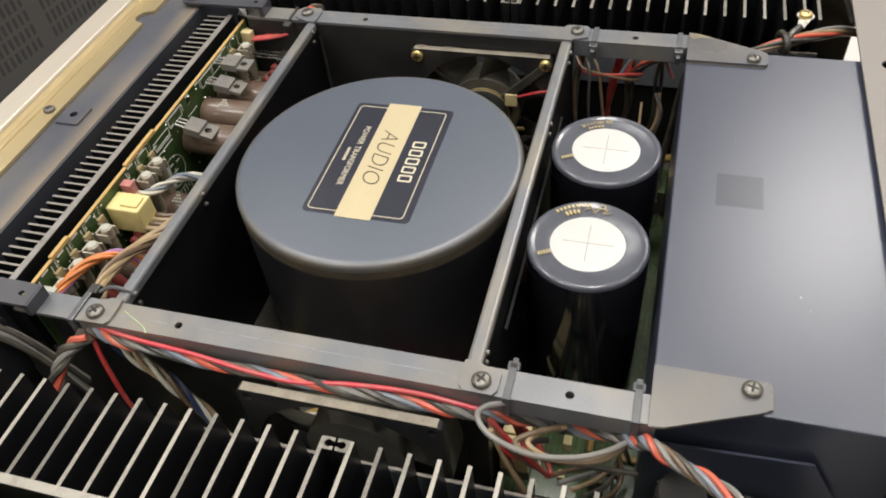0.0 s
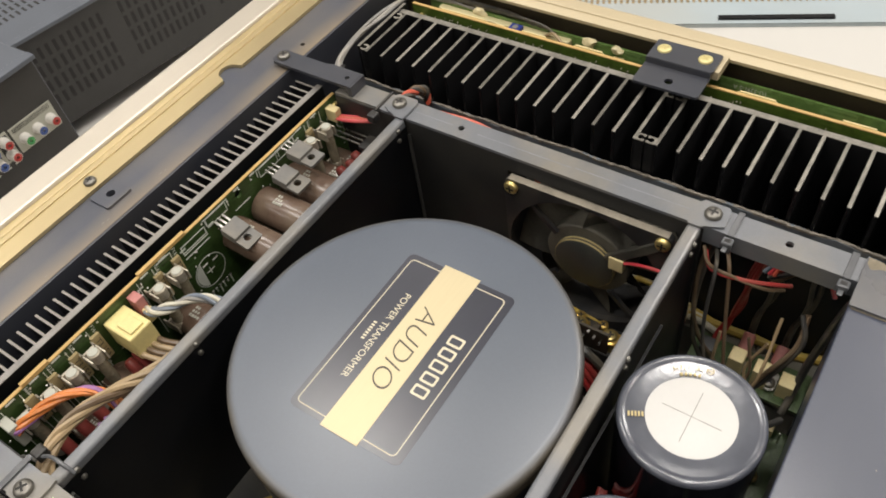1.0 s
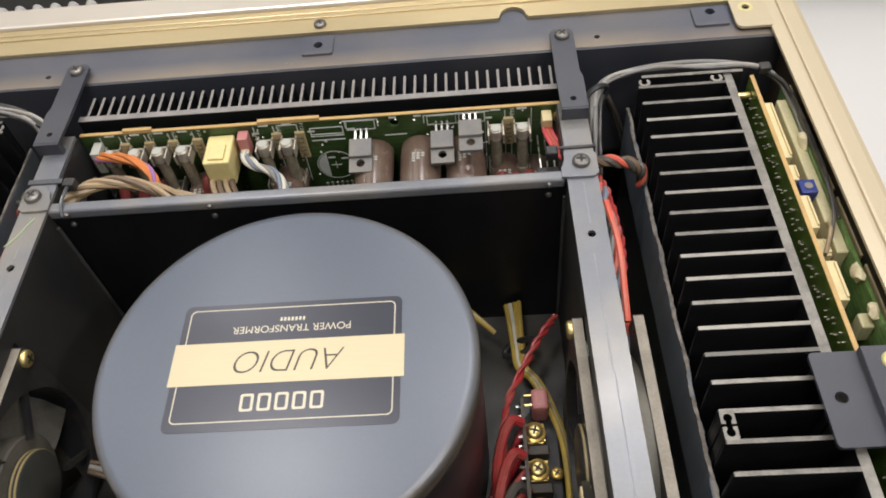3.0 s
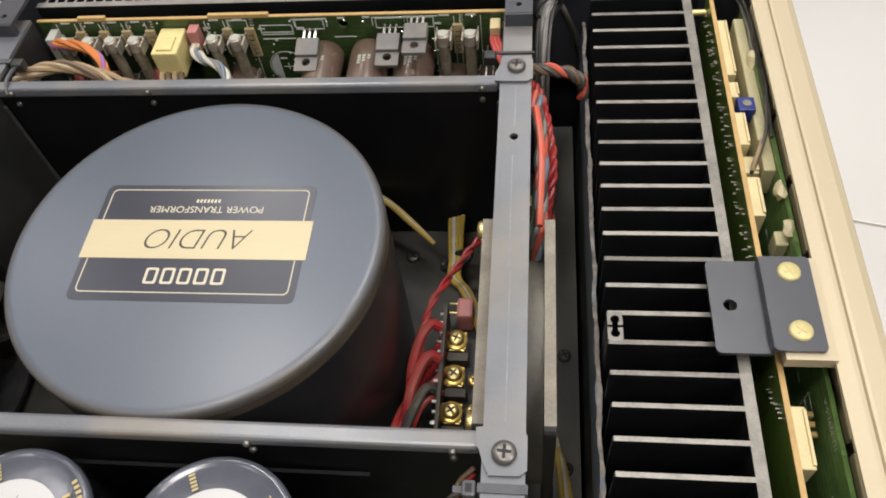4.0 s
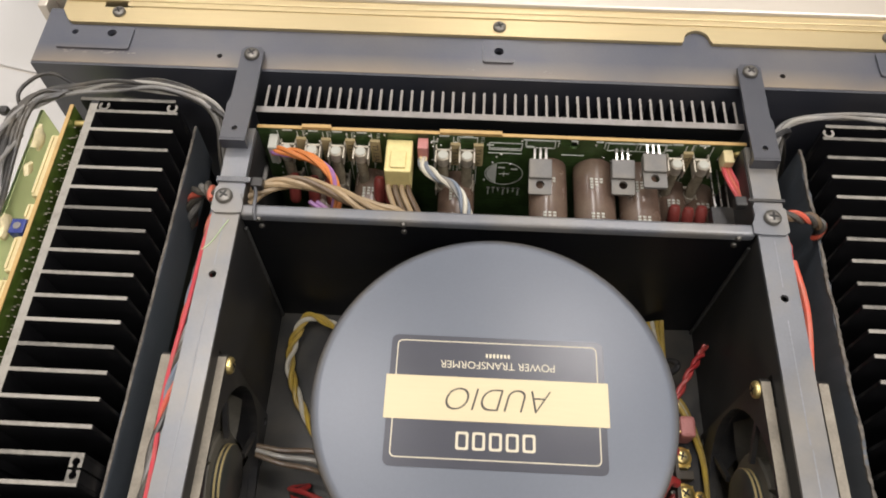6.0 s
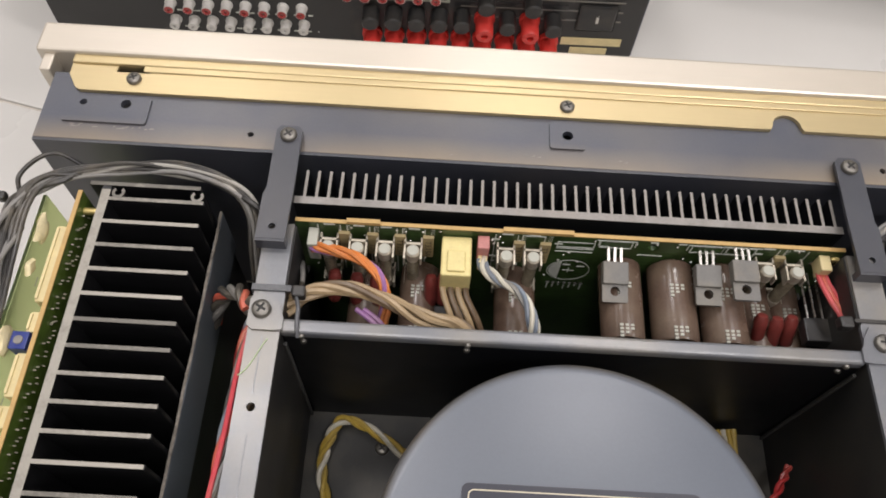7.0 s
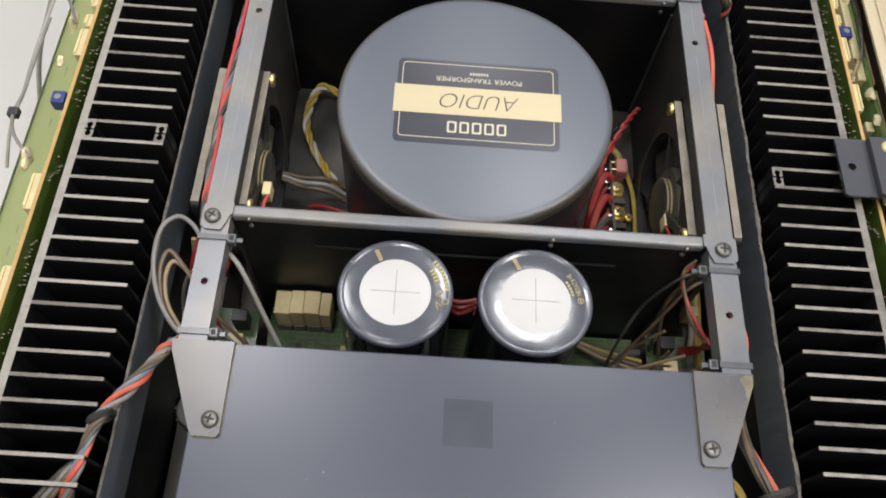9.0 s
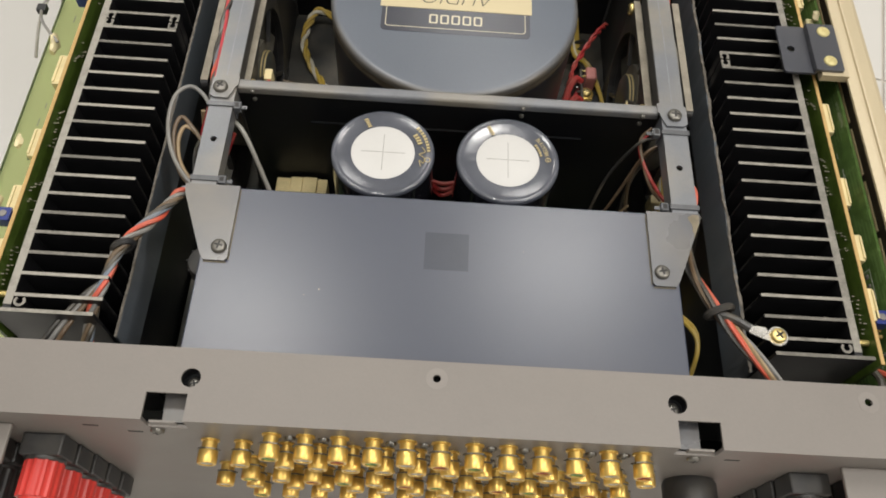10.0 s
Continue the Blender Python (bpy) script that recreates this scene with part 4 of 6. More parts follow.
    if s > 0:
        t = letters("lettering", "1U-3291-5 A", 0, 0, 0, 2.4, 15.5, M["silk"], outer)
        t.matrix_basis = place(Matrix.Translation((ox - 0.1, 168.7, 152.6)) @ Matrix(((0, 0, -1, 0), (1, 0, 0, 0), (0, -1, 0, 0), (0, 0, 0, 1))))
        for y0, y1, z0, z1 in ((176, 184, 130, 141), (66, 82, 134, 146), (128, 136, 138, 145)):
            outline = plate([(y0, z0), (y1, z0), (y1, z1), (y0, z1)], [[(y0 + 0.4, z0 + 0.4), (y1 - 0.4, z0 + 0.4), (y1 - 0.4, z1 - 0.4), (y0 + 0.4, z1 - 0.4)]], 0, 0.06, m=Matrix(((0, 0, 1, ox - 0.06), (1, 0, 0, 0), (0, 1, 0, 0), (0, 0, 0, 1))))
            part("print_mark", outline, M["silk"], outer)
        for k in range(3):
            for q in range(2):
                part("solder_joint", lathe([(0, 0), (1.4, 0), (0.8, 0.6), (0, 0.7)], 12, m=Matrix.Translation((ox, 69 + k * 5, 137 + q * 6)) @ Matrix.Rotation(radians(-90), 4, "Y")), M["combedge"], outer, smooth=True)


amp_boards(1)
amp_boards(-1)

# bracket from the cheek over the heat sink
cb = thing("cheek_bracket", "dark grey stepped steel bracket with two yellow screws", "bracket")
part("lower_leaf", plate(rounded(171.3, 183.2, 187.5, 214.8, 1.6), [circle(177, 199.1, 2.0)], 165.0, 166.4), M["beam"], cb)
part("step", box(186.2, 183.2, 165.2, 187.8, 214.8, 169.6, bevel=0.4), M["beam"], cb)
part("upper_leaf", plate(rounded(186.4, 182.6, 200.8, 214.4, 1.4), [], 168.4, 169.8), M["beam"], cb)
part("cheek_lug", box(189.5, 180.6, 164, 203.4, 214.9, 168.3), M["cheek"], cb)
for y in (208.9, 188.9):
    sc = part("screw", lathe([(0, 169.8), (3.4, 169.8), (3.3, 170.3), (2.8, 170.7), (0, 170.9)], 28), M["flat"], cb, "flat yellow cross-head screw", smooth=True, at=(194.3, y, 0))
    cr = box(-1.7, -0.3, 170.85, 1.7, 0.3, 170.95, m=Matrix.Rotation(0.5 + y, 4, "Z"))
    add_box(cr, -0.3, -1.7, 170.85, 0.3, 1.7, 170.96, m=Matrix.Rotation(0.5 + y, 4, "Z"))
    part("cross_recess", cr, M["flatline"], sc)


# ---- fans in the side walls ----
def fan(s):
    f = thing("cooling_fan", "dusty black cooling fan set into the cage wall", "fan", "cooling fans")
    cy, cz = 203.0, 112.0
    to_x = Matrix(((0, 0, s, 0), (1, 0, 0, cy), (0, 1, 0, cz), (0, 0, 0, 1)))
    for x0, x1 in ((101.3, 104.9), (122.8, 126.4)):
        holes = [circle(0, 0, 38.4, 48)] + [circle(36 * i, 36 * j, 2.0) for i in (-1, 1) for j in (-1, 1)]
        fl = part("flange", plate(rounded(-40, -40, 40, 40, 3.0), holes, x0, x1, m=to_x), M["plastic"], f)
        part("dusty_edge", box(s * x0, cy - 38, cz + 40, s * x1, cy + 38, cz + 40.25), M["fanedge"], fl, "dust lying on the top edge")
    part("duct_ring", lathe([(38.1, 104.9), (38.7, 104.9), (38.7, 122.8), (38.1, 122.8), (38.1, 104.9)], 48, m=to_x), M["plastic"], f, smooth=True)
    # Outer layer over the dark ring, dusty and lightened where light falls on it.
    part("duct_shell", lathe([(38.8, 105.0), (39.7, 105.0), (39.7, 122.7), (38.8, 122.7), (38.8, 105.0)], 48, m=to_x), M["blade"], f, "dust-stained duct wall", smooth=True)
    part("motor_cover", lathe([(0, 101.4), (13.6, 101.4), (14.8, 102.2), (14.8, 106)], 40, m=to_x), M["hub"], f, "black motor cover", smooth=True)
    hub = part("rotor", lathe([(0, 106), (20.4, 106), (21, 106.6), (21, 122), (0, 122)], 40, m=to_x), M["blade"], f, smooth=True)
    part("arm", box(17, -2.4, 100.2, 48, 2.4, 103.0, bevel=0.5, m=to_x @ Matrix.Rotation(radians(136), 4, "Z")), M["fanframe"], f, "dusty arm that carries the lead")
    for x in (102.5, 104.3):
        part("hub_trim", lathe([(14.8, x), (15.1, x), (15.1, x + 0.8), (14.8, x + 0.8), (14.8, x)], 40, m=to_x), M["goldink"], hub, "yellow line round the hub")
    blade = bmesh.new()
    grid = []
    for i in range(6):
        r = 20.4 + i * 3.27
        row = []
        for j in range(4):
            w = radians(-20 + 12.5 * j + i * 2.2)
            row.append(blade.verts.new((r * math.cos(w), r * math.sin(w), 105.4 + j * 5.3)))
        grid.append(row)
    for i in range(5):
        for j in range(3):
            blade.faces.new((grid[i][j], grid[i + 1][j], grid[i + 1][j + 1], grid[i][j + 1]))
    bmesh.ops.solidify(blade, geom=blade.faces[:], thickness=1.0)
    first = part("blade", blade, M["blade"], f, smooth=True, at=to_x)
    for k in range(1, 7):
        again(first, f, to_x @ Matrix.Rotation(2 * math.pi * k / 7, 4, "Z"))
    for k in range(4):
        w = radians(45 + 90 * k)
        part("strut", box(20, -1.1, 102.2, 39, 1.1, 104.2, m=to_x @ Matrix.Rotation(w, 4, "Z")), M["plastic"], f)
    for y in (239.2, 166.8):
        head = Matrix.Translation((s * 101.3, y, 147.8)) @ Matrix.Rotation(radians(-90 * s), 4, "Y")
        make_screw(f, 0, 0, 0, 3.4, "brass", m=head)
    dx, dy, dz = (6.8, 5, -13) if s > 0 else (1.5, 0, 0)
    plug = part("plug", box(s * (92.6 + dx), 177.6 + dy, 133 + dz, s * (96.6 + dx), 184.6 + dy, 141 + dz, bevel=0.4), M["cream"], f, "cream lead plug")
    for k, mat in enumerate(("w_pink", "w_black", "w_black")):
        wire(plug, [(s * (93.6 + k + dx), 178.4 + dy, 139 - k + dz), (s * (94.6 + k + dx), 173 + dy, 140.5 - k * 1.6 + dz), (s * (95.6 + k + dx / 2), 166, 139 - 1.8 * k + dz / 2), (s * (97 + k), 160, 132)], 0.8, mat)


fan(1)
fan(-1)

# ---- front bay: fin row, fuse board and its parts ----
row = thing("regulator_heat_sink", "long dull aluminium heat sink with a comb of thin fins", "heat sink")
# Plate and fin faces blackened for the shaded gaps; top edges keep the metal colour.
part("back_plate", box(-107, 353.2, 45, 108, 356.4, 160.7), M["black"], row)
part("plate_edge", box(-107, 353.2, 160.7, 108, 356.4, 161), M["combedge"], row, "bare dusty top edge")
comb = part("fin", box(-0.5, 356.4, 45, 0.5, 368.6, 160.7), M["black"], row, at=(-103.2, 0, 0))
part("worn_edge", box(-0.55, 356.4, 160.7, 0.55, 368.6, 161), M["combedge"], comb)
for i in range(1, 46):
    again(comb, row, (-103.2 + i * 4.63, 0, 0))

fb = thing("fuse_board", "upright green fuse board with fuses, transistors and brown capacitors", "circuit board")
part("board", plate([(-106, 42), (109, 42), (109, 157.4), (-106, 157.4)], [circle(35, 153, 2.2)], 0, 1.6, m=Matrix(((1, 0, 0, 0), (0, 0, -1, 348.6), (0, 1, 0, 0), (0, 0, 0, 1)))), M["pcby"], fb)
part("cut_edge", box(-106, 347, 157.4, 109, 348.6, 157.9), M["tan"], fb, "tan cut edge")
for x0, x1 in ((-86, -73), (-25, 2.5)):
    part("edge_tab", box(x0, 347, 157.9, x1, 348.8, 159.2), M["tan"], fb)


def at_y(x, y, z):
    return Matrix.Translation((x, y, z)) @ Matrix.Rotation(radians(90), 4, "X")


for x in (-93, -81.5, -70.8, -59.8, -23.2, -12.6, 79.5, 91):
    fu = part("fuse", rod(2.5, 22, 14, 0, m=Matrix.Translation((x, 339.5, 128))), M["glass"], fb, "amber glass fuse", smooth=True)
    for z in (147, 124):
        part("end_cap", rod(2.75, 6, 16, 0.5, m=Matrix.Translation((x, 339.5, z))), M["dull"], fu, smooth=True)
    # Pale disc paints the glare on the upper end of the dull cap.
    part("cap_face", rod(2.2, 0.3, 16, m=Matrix.Translation((x, 339.5, 153))), M["palestrip"], fu)
    for z in (146, 124):
        clip = box(x - 3.6, 337, z, x - 2.9, 346.5, z + 5)
        add_box(clip, x + 2.9, 337, z, x + 3.6, 346.5, z + 5)
        add_box(clip, x - 3.6, 343.2, z, x + 3.6, 344.2, z + 5)
        part("clip", clip, M["dull"], fu)
upright = Matrix(((0, 1, 0, 0), (0, 0, -1, 0), (-1, 0, 0, 0), (0, 0, 0, 1)))
for x, rating, number in ((-87.2, "T2A", "F18"), (-76, "T2A", "F17"), (-65.2, "T3.15A", "F15"), (-54, "T3.15A", "F16"), (-18, "T3.15A", "F14"), (-7.6, "T3.15A", "F13"), (85.3, "T3.15A", "F12")):
    t = part("rating_tag", box(x - 2.2, 345.4, 137, x + 2.2, 346.9, 152.5, bevel=0.2), M["tag"], fb)
    te = letters("lettering", rating, 0, 0, 0, 2.5, 12.5 if len(rating) > 3 else 6.5, M["blackink"], t)
    te.matrix_basis = place(Matrix.Translation((x, 345.3, 144 if len(rating) > 3 else 142)) @ upright)
    te = letters("lettering", number, 0, 0, 0, 1.7, 3.8, M["silk"], fb)
    te.matrix_basis = place(Matrix.Translation((x + 1.6, 346.85, 155.0)) @ upright)
# electrolytic capacitors lying out from the board
for x, z, r, y in ((24.5, 137, 8.6, 311), (45.3, 137, 9.2, 311), (65.5, 136, 9.0, 311), (-57, 124, 8.0, 311), (-17, 124, 8.6, 311), (-78, 122, 8.0, 311), (83, 124, 7.6, 311), (97, 123, 6.6, 311)):
    c = part("electrolytic", lathe([(0, 0), (r - 1, 0), (r, 1), (r, 33), (r - 0.7, 34.5), (0, 34.8)], 28, m=at_y(x, 346.5, z)), M["brown"], fb, "brown sleeved electrolytic capacitor", smooth=True)
    for k in range(3):
        for y0 in (334, 316):
            for q in range(4 - k):
                part("print_bar", box(x - 3.0 + k * 2.1, y0 - q * 1.5, z + r * 0.95 - 0.3, x - 1.7 + k * 2.1, y0 - q * 1.5 + 0.9, z + r + 0.03), M["palestrip"], c)


def transistor(x, z, drop):
    m = Matrix.Translation((x, 341, z)) @ Matrix.Rotation(radians(drop), 4, "X")
    body = part("transistor", box(-5, -9, -2.4, 5, 0, 2.1, bevel=0.4, m=m), M["grey"], fb, "grey plastic power transistor")
    part("tab", plate(rounded(-5, -16, 5, -8.5, 0.6), [circle(0, -11.6, 1.9)], -1.2, 0.4, m=m), M["grey"], body)
    for k in (-2.5, 0, 2.5):
        part("lead", box(k - 0.5, 0, -0.4, k + 0.5, 6.5, 0.4, m=m), M["steel"], body)


transistor(20, 149.5, 14)
transistor(56, 151, 10)
transistor(68.5, 156, 4)
part("main_plug", box(-48.6, 329.5, 139, -36.8, 346.8, 153.2, bevel=0.8), M["yellow"], fb, "yellowed nylon plug")
part("plug_latch", box(-46.2, 331, 153.0, -39.2, 340, 154.3, bevel=0.5), M["yellow"], fb)
for k in range(4):
    wire(fb, [(-47.5 + k * 3, 332, 142), (-46.5 + k * 3, 326, 141), (-42 + k * 3.4, 316, 136), (-36 + k * 3.2, 305.8, 120)], 1.3, ("w_tan", "w_brown", "w_tan", "w_brown")[k])
part("small_plug", box(-34.6, 341, 145, -30, 346.8, 155, bevel=0.4), M["pinkplug"], fb, "small pink plug")
part("small_plug", box(-34, 338, 142, -30.4, 342, 149, bevel=0.4), M["cream"], fb)
bundle(fb, [(-32.4, 340, 147), (-30.5, 335, 148), (-25, 330.5, 148), (-19, 327.5, 147.5), (-14, 322, 146), (-11.5, 314, 143), (-11, 307, 134)], 1.0, ("w_blue", "w_white", "w_blue", "w_grey", "w_white"), 1.55, 1.5)
part("small_plug", box(99.6, 340, 147.5, 104, 346.8, 155, bevel=0.5), M["cream"], fb, "small cream plug")
for k in range(3):
    wire(fb, [(100.4 + k * 1.3, 341, 150), (100.8 + k * 1.5, 336, 150.5), (103.0 + k * 1.7, 328, 151), (106 + k * 1.3, 320, 152), (108 + k, 314, 155)], 1.0, "w_pink" if k != 1 else "w_salmon")
part("small_plug", box(-101, 339, 142, -97, 346.8, 154, bevel=0.4), M["palestrip"], fb)
for x, y in ((81, 319), (87, 318), (93, 319), (-91, 328), (-82, 327), (-74, 327), (-52, 328), (-47, 329)):
    part("film_capacitor", lathe([(0, 0), (1.9, 0.4), (2.7, 2), (2.7, 12), (2.0, 14), (0, 14.6)], 14, m=Matrix.Translation((x, y, 127)) @ Matrix.Rotation(radians(-35), 4, "X")), M["redcap"], fb, smooth=True)
part("flat_connector", box(96, 316, 135, 108, 326, 141, bevel=0.5), M["plastic"], fb)
for x in (98, 101, 104, 107):
    part("lead", box(x - 0.3, 322, 140, x + 0.3, 346, 140.7), M["steel"], fb)
part("chip_block", box(-52, 318, 122, -38, 328, 128, bevel=0.5), M["plastic"], fb)
# white outlines printed on the board
ring = lathe([(8.6, 0), (9.0, 0), (9.0, 0.1), (8.6, 0.1), (8.6, 0)], 40, m=at_y(5, 347, 129.5))
part("print_mark", ring, M["silk"], fb)
half = plate([(8.2 * math.cos(radians(w)), 8.2 * math.sin(radians(w))) for w in range(116, 245, 8)], [], 0, 0.1, m=at_y(5, 347, 129.5))
part("print_mark", half, M["silk"], fb)
for x0, x1, z0, z1 in ((2.6, 7.4, 129.3, 129.7), (4.8, 5.2, 127.4, 131.6)):
    part("print_mark", box(x0, 346.82, z0, x1, 347, z1), M["silk"], fb)
for k in range(7):
    part("print_mark", box(-2 + k * 2.4, 346.82, 112 + (k % 3) * 1.4, -1.4 + k * 2.4, 347, 117), M["silk"], fb)
    part("solder_pad", lathe([(0, 0), (0.9, 0), (0.5, 0.4), (0, 0.5)], 8, m=at_y(-1.7 + k * 2.4, 347, 117.4)), M["steel"], fb)
for x0, x1, z0, z1 in ((-3, 12, 148, 148.5), (-3, 12, 145.5, 146), (-3, -2.5, 149, 153), (11.5, 12, 149, 153), (-3, 12, 153, 153.4), (-3, 12, 149.2, 149.6), (12, 28, 156, 156.4), (48, 64, 156, 156.4), (62, 77, 156.2, 156.6),
                       (13, 13.4, 152, 156), (27.5, 28, 152, 156), (48, 48.4, 152, 156), (63.5, 64, 152, 156), (-16, -8, 156, 156.5), (30, 40, 146, 146.4)):
    part("print_mark", box(x0, 346.8, z0, x1, 347, z1), M["silk"], fb)
for x in (-93, -81.5, -70.8, -59.8, -23.2, -12.6, 79.5, 91):
    for dx, z0, z1 in ((-4.6, 120, 156.2), (4.2, 120, 156.2)):
        part("print_mark", box(x + dx, 346.82, z0, x + dx + 0.35, 347, z1), M["silk"], fb)
    part("print_mark", box(x - 2, 346.82, 156.3, x + 2.4, 347, 157.1), M["silk"], fb)
for x in (20, 56, 68.5):
    for z in (150.5, 155.6):
        part("print_mark", box(x - 6.5, 346.82, z, x + 6.5, 347, z + 0.4), M["silk"], fb)
    for dx in (-6.5, 6.1):
        part("print_mark", box(x + dx, 346.82, 150.5, x + dx + 0.4, 347, 156), M["silk"], fb)
for x, z in ((2, 134), (8, 133), (14, 151), (33, 156), (44, 156), (75, 152), (-29, 152), (-29, 138), (-4, 151)):
    part("print_mark", box(x, 346.82, z, x + 3.2, 347, z + 0.9), M["silk"], fb)
solder = bmesh.new()
rnd = random.Random(8)
for i in range(110):
    x, z = rnd.uniform(-104, 107), rnd.uniform(118, 156)
    lathe([(0, 0), (0.6, 0), (0.3, 0.4), (0, 0.5)], 6, m=at_y(x, 347, z), bm=solder)
tagged(part("soldering", solder, M["steel"], fb), kind="stuff")
make_screw(fb, 0, 0, 0, 2.6, "brass", m=at_y(107, 346.9, 151))

# ---- terminal block, grommet and wires inside the transformer bay ----
tb = thing("terminal_strip", "dark terminal strip with brass screw posts beside the transformer", "terminal strip")
part("base_block", box(82, 172, ZF, 98, 246, 78, bevel=0.8), M["plastic"], tb)
part("upright_board", box(82.6, 180, 70, 84.0, 241, 94), M["liner"], tb, "brown fibre board on edge")
for y in (229, 213, 197, 181):
    part("post", box(84.4, y - 4.4, 76, 91.6, y + 3.6, 84, bevel=0.5), M["brass"], tb)
    part("brass_plate", box(84.2, y - 3.8, 84, 91.8, y + 3.8, 84.9), M["jack"], tb)
    part("washer", lathe([(0, 84.9), (4.6, 84.9), (4.6, 85.5), (4.2, 85.8), (0, 85.8)], 24), M["jack"], tb, smooth=True, at=(87.8, y, 0))
    make_screw(tb, 87.8, y, 85.8, 3.3, "brass", y)
    part("divider", box(84.2, y - 9.2, 76, 93, y - 5.4, 84.6, bevel=0.3), M["liner"], tb)
for y in (213, 200, 188):
    make_screw(tb, 95.6, y, 80, 2.6, "jack", y)
part("film_capacitor", box(87.4, 237, 78, 94.4, 246.6, 91, bevel=1.6), M["pinkplug"], tb, "dark pink block capacitor")
for k in range(2):
    part("lead", box(84.4, 239 + k * 4.4, 89, 87.6, 239.7 + k * 4.4, 89.8), M["brass"], tb)
pins = bmesh.new()
for i in range(20):
    add_box(pins, 80.8, 183 + i * 2.9, 86 + (i % 3) * 3, 82.6, 184 + i * 2.9, 87 + (i % 3) * 3)
tagged(part("soldering", pins, M["steel"], tb), kind="stuff")

loom = thing("secondary_wires", "thick red transformer leads on the terminal strip", "wires")
for k in range(3):
    y = 228 - k * 12.5
    wire(loom, [(82.6, y, 97 - 3 * k), (78.4, y, 99.5 - 3 * k), (74.4, y - 7, 98 - 3 * k), (71.4, y - 19, 91), (71.6, y - 36, 75)], 2.1, ("w_red", "w_red", "w_dark")[k])
for k in range(4):
    wire(loom, [(70 - k * 2, 171 + k * 2, 70), (71.5 - k * 2, 180 + k * 3, 84), (76 - k * 2, 196 + k * 4, 90 - k * 4), (84, 204 + k * 9, 88)], 1.5, ("w_crimson", "w_red", "w_crimson", "w_red")[k])
bundle(loom, [(73.5, 212, 93), (75, 226, 97), (78.5, 239, 99), (87, 256, 99), (95, 269, 99), (101, 278, 97)], 0.95, ("w_red", "w_crimson"), 0.9, 5)
bundle(loom, [(66, 178, 70), (69, 192, 82), (72, 203, 90), (73.5, 212, 93)], 0.95, ("w_red", "w_crimson"), 0.9, 4)
yl = thing("primary_wires", "yellow and white transformer leads through a black grommet", "wires", "transformer leads")
for k in range(4):
    wire(yl, [(80 + k * 2, 297, 78 + k), (81 + k * 1.6, 286, 80), (82 + k * 1.4, 273, 79), (83 + k * 1.2, 261, 83), (89 + k * 1.2, 252, 86 - k), (96 + k, 237, 83 - 2 * k), (99.6 + k * 0.4, 222, 79 - k), (99.8, 192, 74 - k)], 1.25, ("w_yellow", "w_white", "w_yellow", "w_yellow")[k])
part("grommet", tube([Vector((84.5 + 6.5 * math.cos(radians(a)), 273 + 3.5 * math.sin(radians(a)), 79 + 5 * math.cos(radians(a)))) for a in range(0, 361, 20)], 1.6), M["plastic"], yl, smooth=True)
for k in range(3):
    wire(yl, [(30 + k * 4, 297, 100 + k), (50, 294 + k, 96), (62, 288 + k, 88), (74, 280, 82)], 1.1, ("w_yellow", "w_white", "w_yellow")[k])
yr = thing("primary_wires", "yellow and white twisted leads running to the wall", "wires", "transformer leads")
bundle(yr, [(-44, 268, 68), (-60, 281, 70), (-76, 290.5, 73), (-87, 293, 76), (-93, 286, 74), (-96, 275, 69), (-93, 262, 68), (-87, 250, 67.5), (-80, 238, 68), (-70, 226, 68)], 1.2, ("w_yellow", "w_white", "w_yellow"), 1.5, 5.0)
rl = thing("secondary_wires", "red and black twisted leads from the transformer base", "wires")
for k in range(5):
    wire(rl, [(-50 + k * 2, 172, 66), (-54 + k, 180 + k, 74 + k), (-62 + k * 0.6, 190 + k * 2, 81 + k), (-72 - k, 197 + k * 2.2, 82), (-82 - k, 203 + k * 1.6, 78 - k), (-78, 212, 70)], 1.15, ("w_red", "w_crimson", "w_red", "w_black", "w_red")[k])
for k in range(3):
    wire(rl, [(-64, 214 + k * 4, 74), (-76, 217 + k * 4, 80), (-90, 219 + k * 3, 80), (-102, 222 + k * 2, 82)], 1.2, ("w_brown", "w_pale", "w_brown")[k])

# ---- capacitor bay ----
cbay = thing("supply_board", "green supply board under the filter capacitors with relays", "circuit board")
part("board", box(-103, 90, 43.2, 103, 152.8, 45), M["pcbz"], cbay)
for x0, x1, h in ((-94.5, -86.5, 86), (-86.3, -79.5, 87.5), (-79.3, -71.2, 88), (-71, -65.5, 86.5), (-60.5, -57.5, 80)):
    part("relay", box(x0, 139.5, 69, x1, 152.2, h, bevel=0.5), M["cream"], cbay, "cream plastic relay")
    part("relay_base", box(x0 + 0.4, 139.2, 62, x1 - 0.4, 152, 69.2), M["grey"], cbay)
part("riser_board", box(-100, 118, 60.4, -50, 152.6, 62), M["pcbz"], cbay, "small green riser board under the relays")
for i in range(7):
    part("post", rod(1.0, 15.6, 8, 0, m=Matrix.Translation((-97 + i * 7.6, 121, 45))), M["steel"], cbay, smooth=True)
for x, y, w, d, hh in ((-92, 124, 4, 3, 5), (-84, 126, 2.4, 5, 4), (-76, 123, 5, 4, 6), (-68, 127, 2, 3, 3), (-60, 124, 4, 6, 7)):
    part("block", box(x, y, 62, x + w, y + d, 62 + hh, bevel=0.4), M["cream" if hh > 4 else "brown"], cbay)
rnd = random.Random(21)
